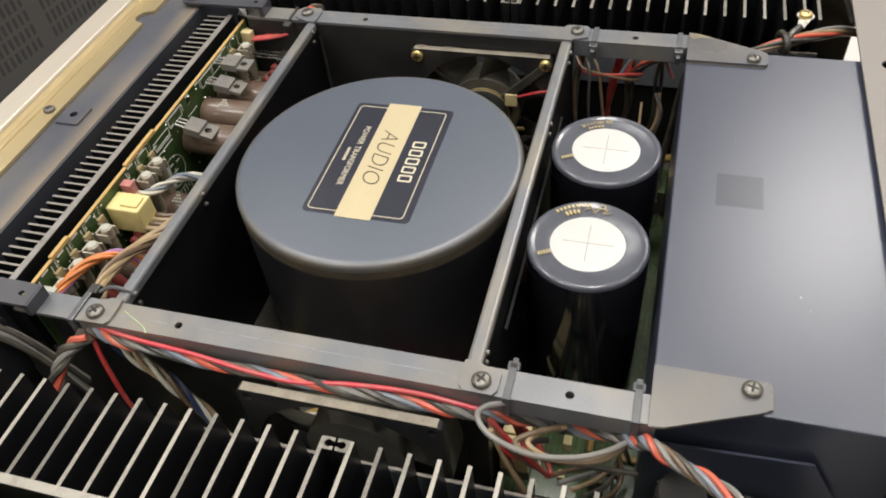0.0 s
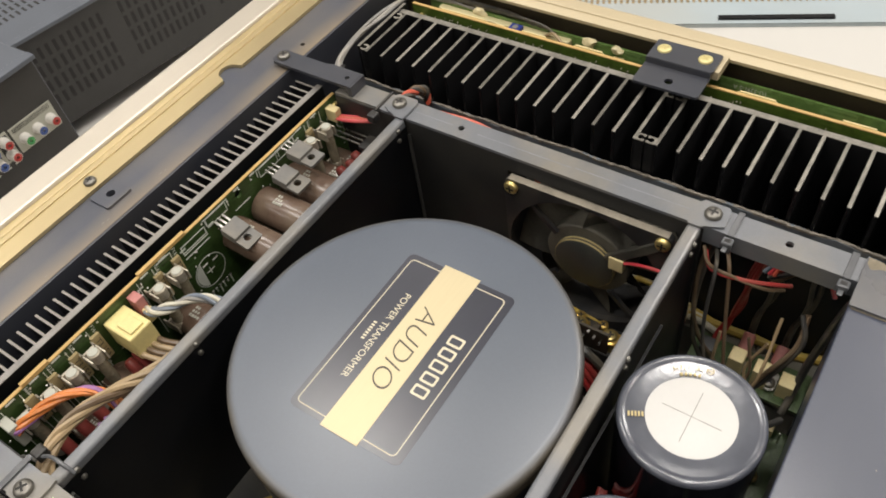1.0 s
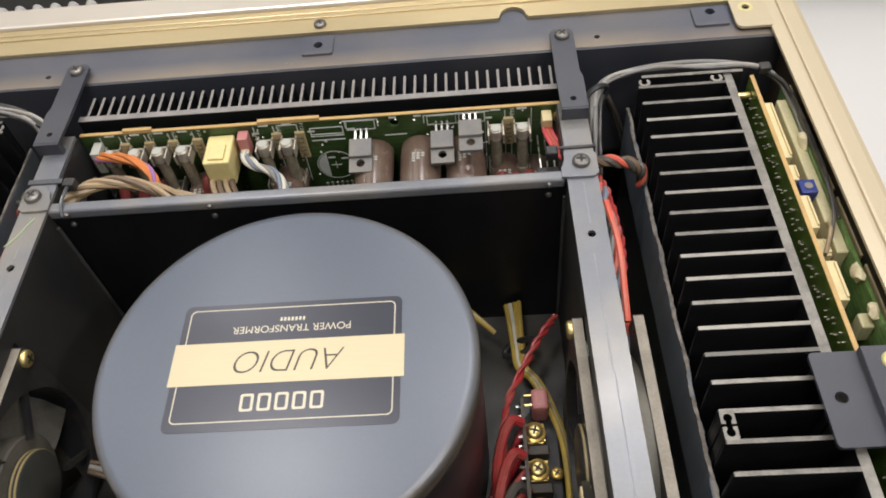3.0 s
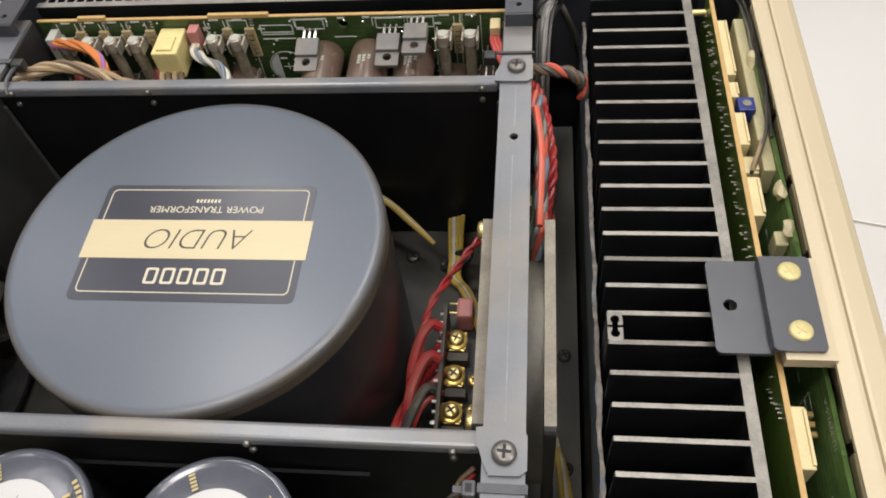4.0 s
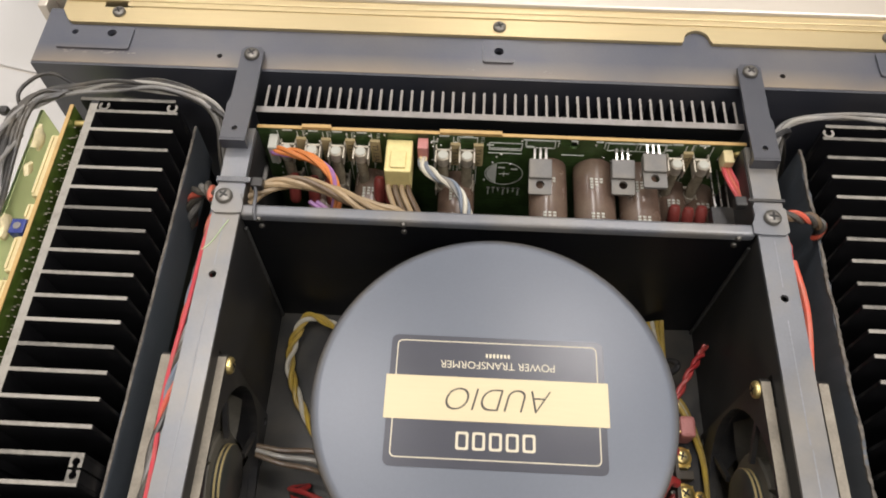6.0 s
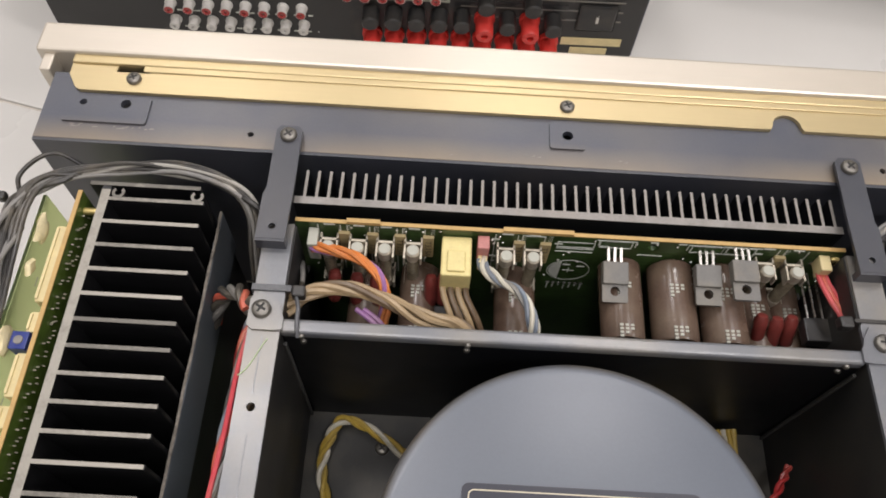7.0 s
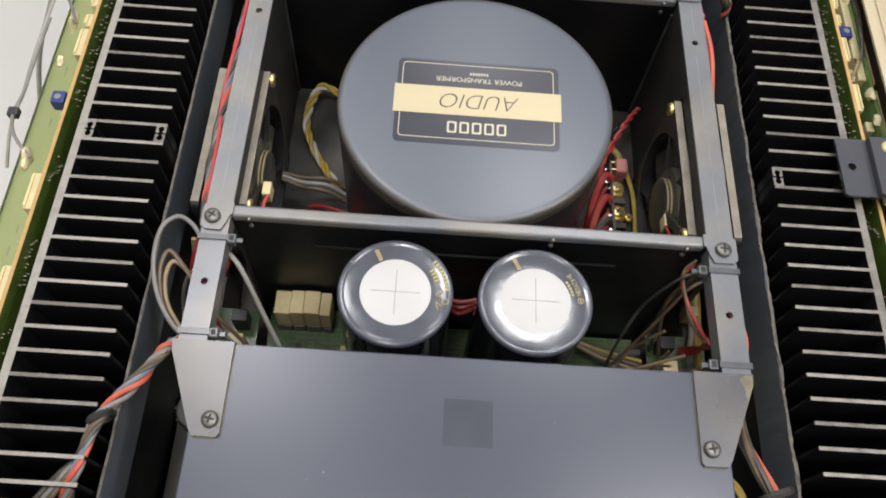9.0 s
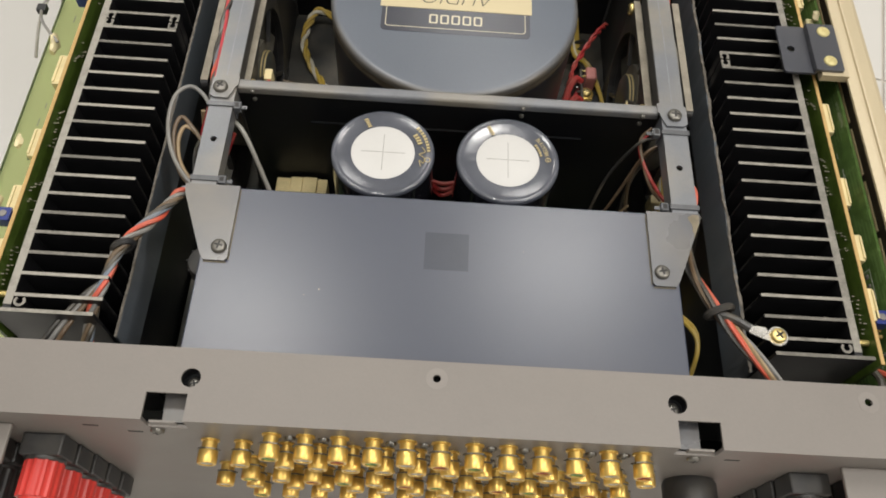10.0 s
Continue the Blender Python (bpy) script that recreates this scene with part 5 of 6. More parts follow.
for i in range(46):
    x, y = rnd.uniform(-100, 100), rnd.uniform(97, 150)
    if min(math.hypot(x - cx, y - 127.6) for cx in (-30.8, 30.4)) < 28 or (-97 < x < -55 and y > 132):
        continue
    kind = rnd.choice(("pin", "roll", "block"))
    if kind == "pin":
        part("pin", box(x, y, 45, x + 0.8, y + 0.8, rnd.uniform(50, 57)), M["steel"], cbay)
    elif kind == "roll":
        part("resistor", rod(1.6, rnd.uniform(6, 10), 10, 0.4, m=Matrix.Translation((x, y, 47)) @ Matrix.Rotation(radians(90), 4, rnd.choice("XY"))), M[rnd.choice(("tan", "brown", "pcbz"))], cbay, smooth=True)
    else:
        part("block", box(x, y, 45, x + rnd.uniform(3, 7), y + rnd.uniform(3, 6), rnd.uniform(49, 58), bevel=0.4), M[rnd.choice(("cream", "plastic", "grey"))], cbay)
for x, y in ((62, 112), (74, 108)):
    lugp = part("spade_sleeve", rod(2.4, 10, 12, 0.5, m=Matrix.Translation((x, y, 50)) @ Matrix.Rotation(radians(-60), 4, "X")), M["redcap"], cbay, "red insulated ring lug", smooth=True)
    make_screw(cbay, x, y - 6, 47, 3.0, "brass", x)
bayw = thing("supply_wires", "grey, red and black leads dropping into the capacitor bay", "wires")
wire(bayw, [(105, 146, 152), (96, 143, 150), (86, 140, 120), (80, 128, 80), (78, 118, 55)], 0.8, "w_dark")
wire(bayw, [(106, 142, 152), (99, 138, 146), (90, 131, 110), (70, 116, 60)], 0.8, "w_brown")
wire(bayw, [(103, 151, 154), (98, 146, 150), (99.5, 134, 146), (103, 124, 142), (109, 118, 138)], 0.8, "w_brown")
wire(bayw, [(103, 150, 152), (98, 145, 148), (100, 133, 146), (105, 122, 144), (110, 116, 141)], 0.9, "w_red")
for k in range(2):
    wire(bayw, [(104 + k, 108 - k * 2, 134), (97 - k, 104 + 2 * k, 124 - k * 3), (92 - k * 3, 112 + 3 * k, 98), (82 - k * 3, 124 - 4 * k, 76), (70 + k * 3, 118 - 5 * k, 66), (62 + k * 4, 104 + k, 58)], 1.1, ("w_dark", "w_brown", "w_black", "w_crimson")[k])
wire(bayw, [(100, 100, 60), (88, 106, 70), (80, 118, 82), (90, 134, 72), (102, 140, 60)], 1.5, "w_grey")
for k in range(3):
    wire(bayw, [(103, 134 - k * 3, 62), (80, 140 - k * 2, 60), (50, 150, 58), (10, 150.5, 56)], 1.15, ("w_yellow", "w_brown", "w_tan")[k])
for k in range(3):
    wire(bayw, [(-12 + k * 2, 150 - k, 100), (0, 148 - k * 2, 96 - k * 3), (14, 150 - k, 98)], 1.2, ("w_red", "w_crimson", "w_red")[k])
for y, y1 in ((127, 125), (111, 111)):
    part("sleeve", rod(3.0, 12, 16, 0.6, m=Matrix.Translation((132, y, 70)) @ Matrix.Rotation(radians(-118), 4, "Y")), M["pinkplug"], bayw, "red crimp sleeve", smooth=True)
    part("ring_lug", plate(rounded(110, y - 3.4, 121, y + 3.4, 2.4), [circle(113.6, y, 1.8)], 63.2, 64.2), M["steel"], bayw)
    make_screw(bayw, 113.6, y, 64.2, 3.0, "screw", y)
    for k in range(2):
        wire(bayw, [(122 + k * 4, y - 4, 146 - k * 4), (126 + k * 3, y - 2 - 3 * k, 128), (132 + k * 2, y - 3 - 2 * k, 104), (133.5, y - 1 + k, 84), (132.5, y - 0.6 + k * 1.2, 69)], 1.1, ("w_dark", "w_black")[k])
for k in range(3):
    wire(bayw, [(121, 128 + k, 144), (124 + k, 132 + k, 118), (128 + k, 136 - k, 92), (130 - k, 138 + k, 72), (124, 140 + k, 64)], 1.25, ("w_red", "w_red", "w_crimson")[k])
wire(bayw, [(140, 90, 62.6), (136, 100, 62.8), (134.5, 112, 62.6), (135, 124, 62.8), (134.5, 136, 62.6), (134, 150, 62.8)], 2.3, "w_yellow", "yellow sleeving")
wire(bayw, [(133, 172, 63), (132, 160, 64), (131, 150, 64.5), (129.5, 142, 63.5)], 1.7, "w_white")
wire(bayw, [(108, 94, 146), (114, 96, 122), (121, 97, 100), (120, 99, 80), (112, 100, 66), (103, 101, 60)], 1.8, "w_dark")
for k in range(2):
    wire(bayw, [(116, 147 + k * 2, 150), (110, 150 + k * 2, 136), (104.5 - k, 150, 112), (104 + k * 2, 147 - k * 2, 88), (107 + k * 4, 140 - k * 4, 66)], 1.0, ("w_dark", "w_brown")[k])
part("wire_plug", box(126, 158, 62, 133, 164, 74, bevel=0.6), M["cream"], bayw, "cream wire plug")
rnd = random.Random(77)
for k in range(4):
    x, y = rnd.uniform(86, 101), rnd.uniform(104, 142)
    wire(bayw, [(103, y, rnd.uniform(100, 134)), (x, y + rnd.uniform(-8, 8), rnd.uniform(88, 110)), (x - rnd.uniform(2, 8), y + rnd.uniform(-10, 6), rnd.uniform(66, 86)), (x - rnd.uniform(2, 12), y - rnd.uniform(0, 12), 50)], 0.75, rnd.choice(("w_dark", "w_brown", "w_dark", "w_black", "w_tan")))
wire(bayw, [(-106, 141, 152), (-99, 134, 148), (-88, 118, 120), (-78, 104, 88), (-74, 97, 60)], 1.15, "w_pale")
for k in range(5):
    wire(bayw, [(-120, 128 - k * 5, 120 - k * 3), (-104, 118 - k * 4, 100 - k * 3), (-94, 112 - k * 3, 84), (-84 + k * 3, 102, 62)], 1.0, ("w_brown", "w_grey", "w_tan", "w_dark", "w_brown")[k])

# ---- harnesses along the cage ----
lh = thing("wire_harness", "red, grey and blue wires tied along the cage rail", "wires", "harnesses")
bundle(lh, [(-114, 310, 156), (-117.5, 292, 155), (-118.6, 262, 154), (-119.2, 235, 154), (-119.6, 205, 154), (-119, 175, 153.5), (-117.6, 154, 151), (-113, 140, 146), (-111.5, 120, 144), (-115, 104, 149), (-119, 96, 155)], 1.25, ("w_salmon", "w_blue", "w_dark", "w_grey", "w_dark"), 1.7, 6.5)
wire(lh, [(-114, 311, 158.6), (-117.2, 290, 158.6), (-118.6, 262, 157.4), (-120.4, 240, 156), (-120.8, 220, 155), (-118.6, 200, 156.6), (-117.6, 175, 157.6), (-117.2, 152, 154)], 0.95, "w_pink")
bundle(lh, [(-119, 97, 156), (-122, 90, 158), (-130, 78, 160), (-139, 63, 160.5), (-144, 48, 158), (-148.5, 31, 150), (-151, 14, 136), (-151, 2, 112)], 1.1, ("w_salmon", "w_blue", "w_dark", "w_brown", "w_grey"), 1.9, 3.6)
for k in range(3):
    wire(lh, [(-143, 52 - k, 157), (-151 - k, 36 + k * 2, 155), (-160 - k * 3, 21, 150), (-166 - k * 4, 4, 138)], 1.1, ("w_brown", "w_grey", "w_dark")[k])
bundle(lh, [(-118, 310, 156), (-124, 318, 150), (-134, 322, 138), (-140, 318, 120)], 1.5, ("w_salmon", "w_dark", "w_grey", "w_dark"), 2.2, 1.6)
wire(lh, [(-116, 310, 155), (-121, 306, 145), (-127, 299, 126), (-130, 292, 100)], 1.0, "w_red")
bundle(lh, [(-112, 306, 144), (-115, 292, 136), (-118, 277, 122), (-123, 262, 102), (-129, 246, 80), (-133, 238, 64)], 1.1, ("w_tan", "w_white", "w_navy", "w_brown", "w_white"), 2.0, 2.2)
part("cable_tie", tube([Vector((-139 + 3.9 * math.cos(radians(a)), 63 + 2.0 * math.cos(radians(a)), 160.2 + 3.8 * math.sin(radians(a)))) for a in range(0, 361, 20)], 1.5, 6), M["plastic"], lh, "black tie", smooth=True)

lp = thing("wire_loop", "loop of grey wires standing out beside the cage rail", "wires")
wire(lp, [(-115, 142, 158), (-120, 148, 162), (-126, 150, 164.5), (-132, 144, 164), (-133.6, 131, 160), (-130, 117, 157), (-123, 106, 154), (-114, 98, 151)], 1.0, "w_grey")
wire(lp, [(-116, 124, 150), (-123, 132, 155), (-129, 137, 157), (-131.5, 130, 156), (-130, 119, 153), (-125, 108, 150), (-116, 100, 149)], 1.05, "w_brown")
wire(lp, [(-114, 122, 148), (-121, 130, 153), (-127, 133, 155), (-129.5, 126, 153), (-127, 115, 150), (-119, 104, 148)], 1.0, "w_tan")
wire(lp, [(-116, 128, 140), (-121, 134, 144), (-124, 126, 142), (-122, 112, 138), (-118, 96, 132)], 1.0, "w_dark")
for k in range(3):
    wire(lp, [(-118 - 2 * k, 147, 150), (-122 - k, 141, 132), (-123 - 2 * k, 136 - 2 * k, 110), (-122 - 3 * k, 132 - 3 * k, 64)], 1.1, ("w_red", "w_black", "w_tan")[k])
for k in range(3):
    wire(lp, [(-119, 148, 152), (-123, 142 - k * 3, 140), (-121, 134 - k * 4, 132 - k * 4), (-113, 138 - k * 3, 130), (-108, 143, 138)], 1.0, ("w_red", "w_brown", "w_crimson")[k])

rh = thing("wire_harness", "red, black and grey wires tied outside the cage rail", "wires", "harnesses")
bundle(rh, [(115, 311, 152), (120, 304, 152), (123.4, 294, 146), (125.6, 282, 138), (124.6, 268, 128), (121, 256, 118)], 1.15, ("w_red", "w_crimson", "w_red"), 1.35, 5.5)
bundle(rh, [(114, 310, 146), (120, 300, 145), (123, 288, 138), (126, 276, 128), (124, 262, 112)], 1.15, ("w_crimson", "w_black", "w_black"), 1.8, 2.2)
part("plug", box(119.5, 277, 126, 124.5, 285, 133, bevel=0.5), M["cream"], rh, "small cream plug")
bundle(rh, [(119, 303, 152), (121.5, 285, 150), (122, 262, 146), (121, 243, 140), (120, 228, 130)], 1.25, ("w_blue", "w_salmon", "w_grey", "w_dark"), 1.7, 2.6)
wire(rh, [(119.5, 290, 158), (121.5, 268, 157), (121, 240, 150)], 1.3, "w_salmon")
bundle(rh, [(112, 312, 158), (120, 312, 157), (128, 312.6, 155.4), (134, 312.4, 153.4), (137.6, 311.6, 150), (138.4, 311, 143)], 1.25, ("w_brown", "w_dark", "w_salmon", "w_dark"), 1.5, 2.2)
bundle(rh, [(119, 124, 130), (120.5, 114, 142), (118.5, 102, 148), (114, 88, 150), (115, 68, 154), (121.5, 49, 158), (132, 35, 157), (147, 19, 152), (168, 3, 140)], 1.15, ("w_tan", "w_salmon", "w_dark", "w_brown", "w_dark", "w_grey"), 2.1, 1.6)
for k in range(2):
    wire(rh, [(112 + k, 70, 118), (122 + k * 2, 57, 122), (125 + k, 46, 122 - 4 * k), (122, 30, 108), (118, 12, 92)], 1.1, "w_yellow")
for k in range(3):
    wire(rh, [(116, 128 - k * 2, 136), (121 + k * 0.6, 121, 146 + k), (122.5, 113 - k, 149), (120, 105, 144), (116, 100, 136)], 0.95, ("w_blue", "w_pink", "w_salmon")[k])
part("cable_tie", tube([Vector((122.5 + 5.6 * math.cos(radians(a)), 49 + 2.0 * math.cos(radians(a)), 158.5 + 4.4 * math.sin(radians(a)))) for a in range(0, 361, 20)], 1.7, 6), M["plastic"], rh, "black tie", smooth=True)
lugbm = plate([(139.5, 36.2), (134, 38.6), (132, 41.4), (135, 42.2), (140.6, 41.6)] + [(145.5 + 4.4 * math.cos(radians(w)), 37.8 + 4.4 * math.sin(radians(w))) for w in range(150, -161, -20)], [], 160.4, 161.2)
part("ring_lug", lugbm, M["steel"], rh, "tinned ring lug")
make_screw(rh, 145.5, 37.8, 161.2, 3.4, "brass", 0.6)
wire(rh, [(122, 47, 160), (127, 45, 161), (134, 41, 161)], 1.9, "w_dark")
for k in range(3):
    wire(rh, [(127.5 + k * 0.6, 192 - 3 * k, 82), (129.5 + k * 1.2, 178, 80 - k), (132 + k * 1.6, 163, 68), (135 + k * 1.2, 146, 60), (136, 126, 50)], 1.25, ("w_yellow", "w_white", "w_yellow")[k])
for k in range(2):
    wire(rh, [(107 + k * 2, 60, 110), (109 + k * 2, 45, 100), (112 + k * 2, 28, 84), (118 + k * 3, 12, 60)], 1.5, ("w_yellow", "w_white")[k])
wire(rh, [(186, 40, 140), (193, 26, 150), (190, 14, 150), (182, 6, 138)], 1.6, "w_dark")
wire(rh, [(196, 34, 140), (200, 22, 152), (194, 8, 146), (188, 0, 130)], 1.6, "w_salmon")


def top_loom(s, n):
    t = thing("signal_loom", "bundle of grey signal wires bent over the heat sink end", "wires", "signal looms")
    rnd = random.Random(31 + n)
    for k in range(n):
        a, b = rnd.uniform(-1, 1), rnd.uniform(-1, 1)
        if s < 0:
            pts = [(121, 325, 120), (121.5, 340, 144), (123, 352, 155), (131, 360, 160), (150, 364.5, 162.5), (172, 365, 163), (190, 361, 163)]
            pts += [(202, 354, 164), (211, 342, 166), (216, 324, 165), (218, 302, 160), (221, 280, 150), (226, 250, 128), (231, 215, 80), (234, 185, 20), (240, 150, -38)] if k < 3 else [(201, 357, 164), (208, 349, 163.5), (210.5, 336, 161.5), (210, 318, 160), (208.6, 302, 157), (207.4, 291, 151)]
        else:
            pts = [(121, 312, 96), (121.2, 328, 134), (121.6, 342, 148), (123.5, 354, 153)]
            pts += [(131, 361, 158), (150, 362.5, 161), (172, 362.2, 160.5), (190, 361, 159.5), (200, 357, 157), (203.2, 344, 156.5), (204, 318, 156)] if k < 3 else [(129, 362, 148), (136, 364, 132), (142, 365, 110)]
        f = 1.0 if s < 0 else 0.8
        pts = [(s * (x + a * 3.2 * (1 if i < 4 or (s < 0 and i < 7) else 0.45)), y + b * (2.6 if i < 7 else 1.2) * f, z + rnd.uniform(-3, 2.2) * f * (1 if i < 4 or s < 0 else 0.5)) for i, (x, y, z) in enumerate(pts)]
        wire(t, pts, 0.9, "w_dark" if s < 0 and k > 4 else rnd.choice(("w_grey", "w_grey", "w_pale", "w_dark")))
    part("cable_tie", tube([Vector((s * (124 + 5.4 * math.cos(radians(a))), 353 + 3.6 * math.cos(radians(a)), 155 + 5 * math.sin(radians(a)))) for a in range(0, 361, 20)], 1.3, 6), M["plastic"], t, smooth=True)
    return t


tl = top_loom(-1, 11)
for k in range(6):
    wire(tl, [(-190 - k, 361 - k, 163), (-202 - k * 1.2, 353 - k * 0.6, 164), (-206.4 - k * 1.6, 344, 162.4), (-206.2 - k * 1.5, 325, 161), (-206 - k * 1.2, 306, 158), (-206.4 - k * 0.7, 295, 155), (-206.4 - k * 0.4, 289, 149)], 0.95, "w_dark")
wire(tl, [(-190, 364, 160), (-199, 366, 166), (-206, 363, 167), (-211.5, 355, 166), (-211, 349, 162)], 0.9, "w_black")
part("cable_tie", box(-221, 347, 158, -217, 351, 162, bevel=1.2), M["plastic"], tl)
tr2 = top_loom(1, 9)
part("cable_tie", box(194.5, 357, 156.5, 199.5, 361.5, 160.8, bevel=0.8), M["plastic"], tr2, "black tie")
dw = thing("hanging_lead", "thin grey lead tied along the outside of the output board", "wires")
wire(dw, [(-199, 258, 158), (-202, 266, 164), (-206, 272, 170), (-208, 290, 172), (-208, 312, 168), (-207, 336, 160)], 0.85, "w_grey")
wire(dw, [(-206, 271, 170), (-210, 250, 164), (-214, 232, 157), (-216, 218, 152), (-218, 207, 150), (-219, 196, 146), (-220, 184, 138)], 0.85, "w_pale")
wire(dw, [(-200, 179, 157), (-206, 185, 160), (-213, 195, 156), (-218, 207, 151), (-215.4, 218, 153), (-212.6, 234, 158), (-208, 254, 165)], 0.8, "w_grey")
part("cable_tie", box(-220.5, 204.5, 148.5, -215.5, 209.5, 152.5, bevel=0.8), M["plastic"], dw)
part("cable_tie", box(-210, 268.5, 168, -204, 272.5, 172, bevel=0.6), M["plastic"], dw)
for k in range(3):
    wire(tr2, [(198, 358, 158), (202.3, 350 - k, 158.5 + k * 0.5), (203.6, 330, 158.6 + k * 0.6), (203.9, 300, 158.4 + k * 0.4), (203.4, 276 + 4 * k, 156)], 0.85, "w_black" if k else "w_dark")
dr = thing("hanging_lead", "thin grey and white lead looped over the driver board", "wires")
wire(dr, [(195, 262, 152), (198, 268, 157), (201.6, 280, 159), (203.6, 300, 158), (203.8, 330, 157)], 0.7, "w_dark")
wire(dr, [(195, 262, 154), (198, 270, 158), (200.5, 278, 152)], 0.8, "w_tan")

fib = thing("stray_fibre", "thin pale green fibre lying on the cage rail", "fibre")
part("strand", tube(smooth_path([(-108.2, 296, ZT + 0.25), (-110, 292.5, ZT + 0.3), (-112, 288, ZT + 0.25), (-114.2, 284, ZT + 0.3), (-116.4, 282, ZT + 0.25)], 6), 0.2, 5), M["fibre"], fib, smooth=True)

# front-bay wires
fw = thing("front_loom", "tan and orange wires lying behind the front cross rail", "wires")
bundle(fw, [(-106, 311, 152), (-101, 316.5, 153), (-93, 320, 154), (-83, 320.5, 154), (-72, 318.5, 153), (-62, 315, 151), (-52, 312.5, 149.5), (-42, 312, 148), (-35, 309, 143)], 1.35, ("w_tan", "w_tan", "w_tan", "w_brown", "w_tan"), 2.3, 1.5)
bundle(fw, [(-99, 340, 150), (-96, 338.5, 151.5), (-89, 337, 152.5), (-81, 335, 152.5), (-74, 331, 151), (-70, 325, 149), (-69.5, 319, 144), (-71, 312, 136)], 1.05, ("w_orange", "w_orange", "w_purple", "w_orange", "w_orange"), 1.45, 1.3)
for k in range(2):
    wire(fw, [(-80 + k * 3, 316, 147), (-74 + k * 3, 312, 146), (-68, 308 + k, 143)], 1.0, "w_purple")
for k in range(3):
    wire(fw, [(-110, 308 + k * 2, 150), (-104, 316 + k, 150 - 3 * k), (-102, 326, 146), (-104, 338, 140)], 1.0, ("w_black", "w_dark", "w_grey")[k])


# cable ties round the rails
def rail_tie(s, y):
    xi, xo = RAIL[s]
    t = thing("cable_tie", "grey nylon cable tie pulled round the cage rail", "cable tie", "cable ties")
    band = box(s * (xi - 0.6), y - 1.3, ZT + 0.1, s * (xo + 0.8), y + 1.3, ZT + 0.8, bevel=0.2)
    add_box(band, s * (xo + 0.1), y - 1.3, ZT - 9.6, s * (xo + 0.8), y + 1.3, ZT + 0.7)
    add_box(band, s * (xi - 0.8), y - 1.3, ZT - 9.6, s * (xi - 0.1), y + 1.3, ZT + 0.7)
    part("band", band, M["tie"], t)
    part("head", box(s * 100.4, y - 2.2, ZT - 3.4, s * 104.2, y + 2.2, ZT + 0.4, bevel=0.6), M["tie"], t)
    part("head_slot", box(s * 101.4, y - 1.2, ZT + 0.3, s * 103.2, y + 1.2, ZT + 0.45), M["dark"], t)
    part("tail", box(s * 97.8, y - 1.0, ZT - 2.2, s * 100.6, y + 1.0, ZT - 1.4, bevel=0.2), M["tie"], t)


for s in (-1, 1):
    rail_tie(s, 142.5)
    rail_tie(s, 99.5)
for s, label in ((-1, "dusty black tie laid across the front rail corner"), (1, "black cable tie pulled over the front rail")):
    bt = thing("cable_tie", label, "cable tie", "cable ties")
    xi, xo = RAIL[s]
    w = 1.3 if s < 0 else 0.7
    band = box(s * (xi - 2), 315.7 - w, ZT + 0.1, s * (xo + 1.0), 315.7 + w, ZT + 0.9, bevel=0.3)
    add_box(band, s * (xo + 0.2), 315.7 - w, ZT - 7, s * (xo + 1.0), 315.7 + w, ZT + 0.8)
    part("band", band, M["tie" if s < 0 else "plastic"], bt)
    part("head", box(s * (xi - 7), 313, ZT - 4, s * (xi - 2), 317.6, ZT + 0.6, bevel=0.8), M["plastic"], bt)
    if s < 0:
        tail = [(s * (xi - 4), 313, ZT - 1), (s * (xi - 5.5), 308, ZT + 1.2), (s * (xi - 5.8), 302, ZT + 1.2), (s * (xi - 6.2), 298, ZT - 2)]
        part("tail", tube(smooth_path(tail, 6), 0.8, 6), M["tie"], bt, smooth=True)

# boards low in the outer troughs
for s in (-1, 1):
    lb = thing("trough_board", "green circuit board low beside the cage", "circuit board", "trough boards")
    part("board", box(s * 106, 92, 60, s * 128, 150, 61.6), M["pcbz"], lb)
    part("board", box(s * 106, 250, 60, s * 127, 330, 61.6), M["pcbz"], lb)
    for y in (100, 112, 124, 138, 260, 285, 310):
        part("block", box(s * 110, y, 61.6, s * 118, y + 7, 72 + y % 5, bevel=0.5), M["cream" if y % 3 else "plastic"], lb)

# ---- sockets on the back panel ----


def phono_jack(x, z, ring):
    j = thing("phono_socket", "gold-plated phono socket on the back panel", "socket", "phono sockets", at=Matrix.Translation((x, -14, z)) @ Matrix.Rotation(radians(90), 4, "X"))
    part("neck", lathe([(0, 0), (3.9, 0), (3.9, 0.6), (3.1, 0.8), (3.1, 4.2)], 20), M["jack"], j, smooth=True)
    part("lock_washer", lathe([(3.1, 4.0), (4.9, 4.0), (4.9, 4.5), (3.1, 4.5)], 8), M["screw"], j, "dark lock washer")
    part("barrel", lathe([(3.0, 4.5), (3.9, 4.5), (4.0, 5.2), (4.0, 9.5), (3.7, 10), (2.8, 10), (2.8, 4.6)], 24), M["jack"], j, smooth=True)
    part("insulator", lathe([(0, 9.2), (2.7, 9.2), (2.7, 9.5), (1.1, 9.5), (1.1, 8.6), (0, 8.6)], 20), M[ring], j)
    return j


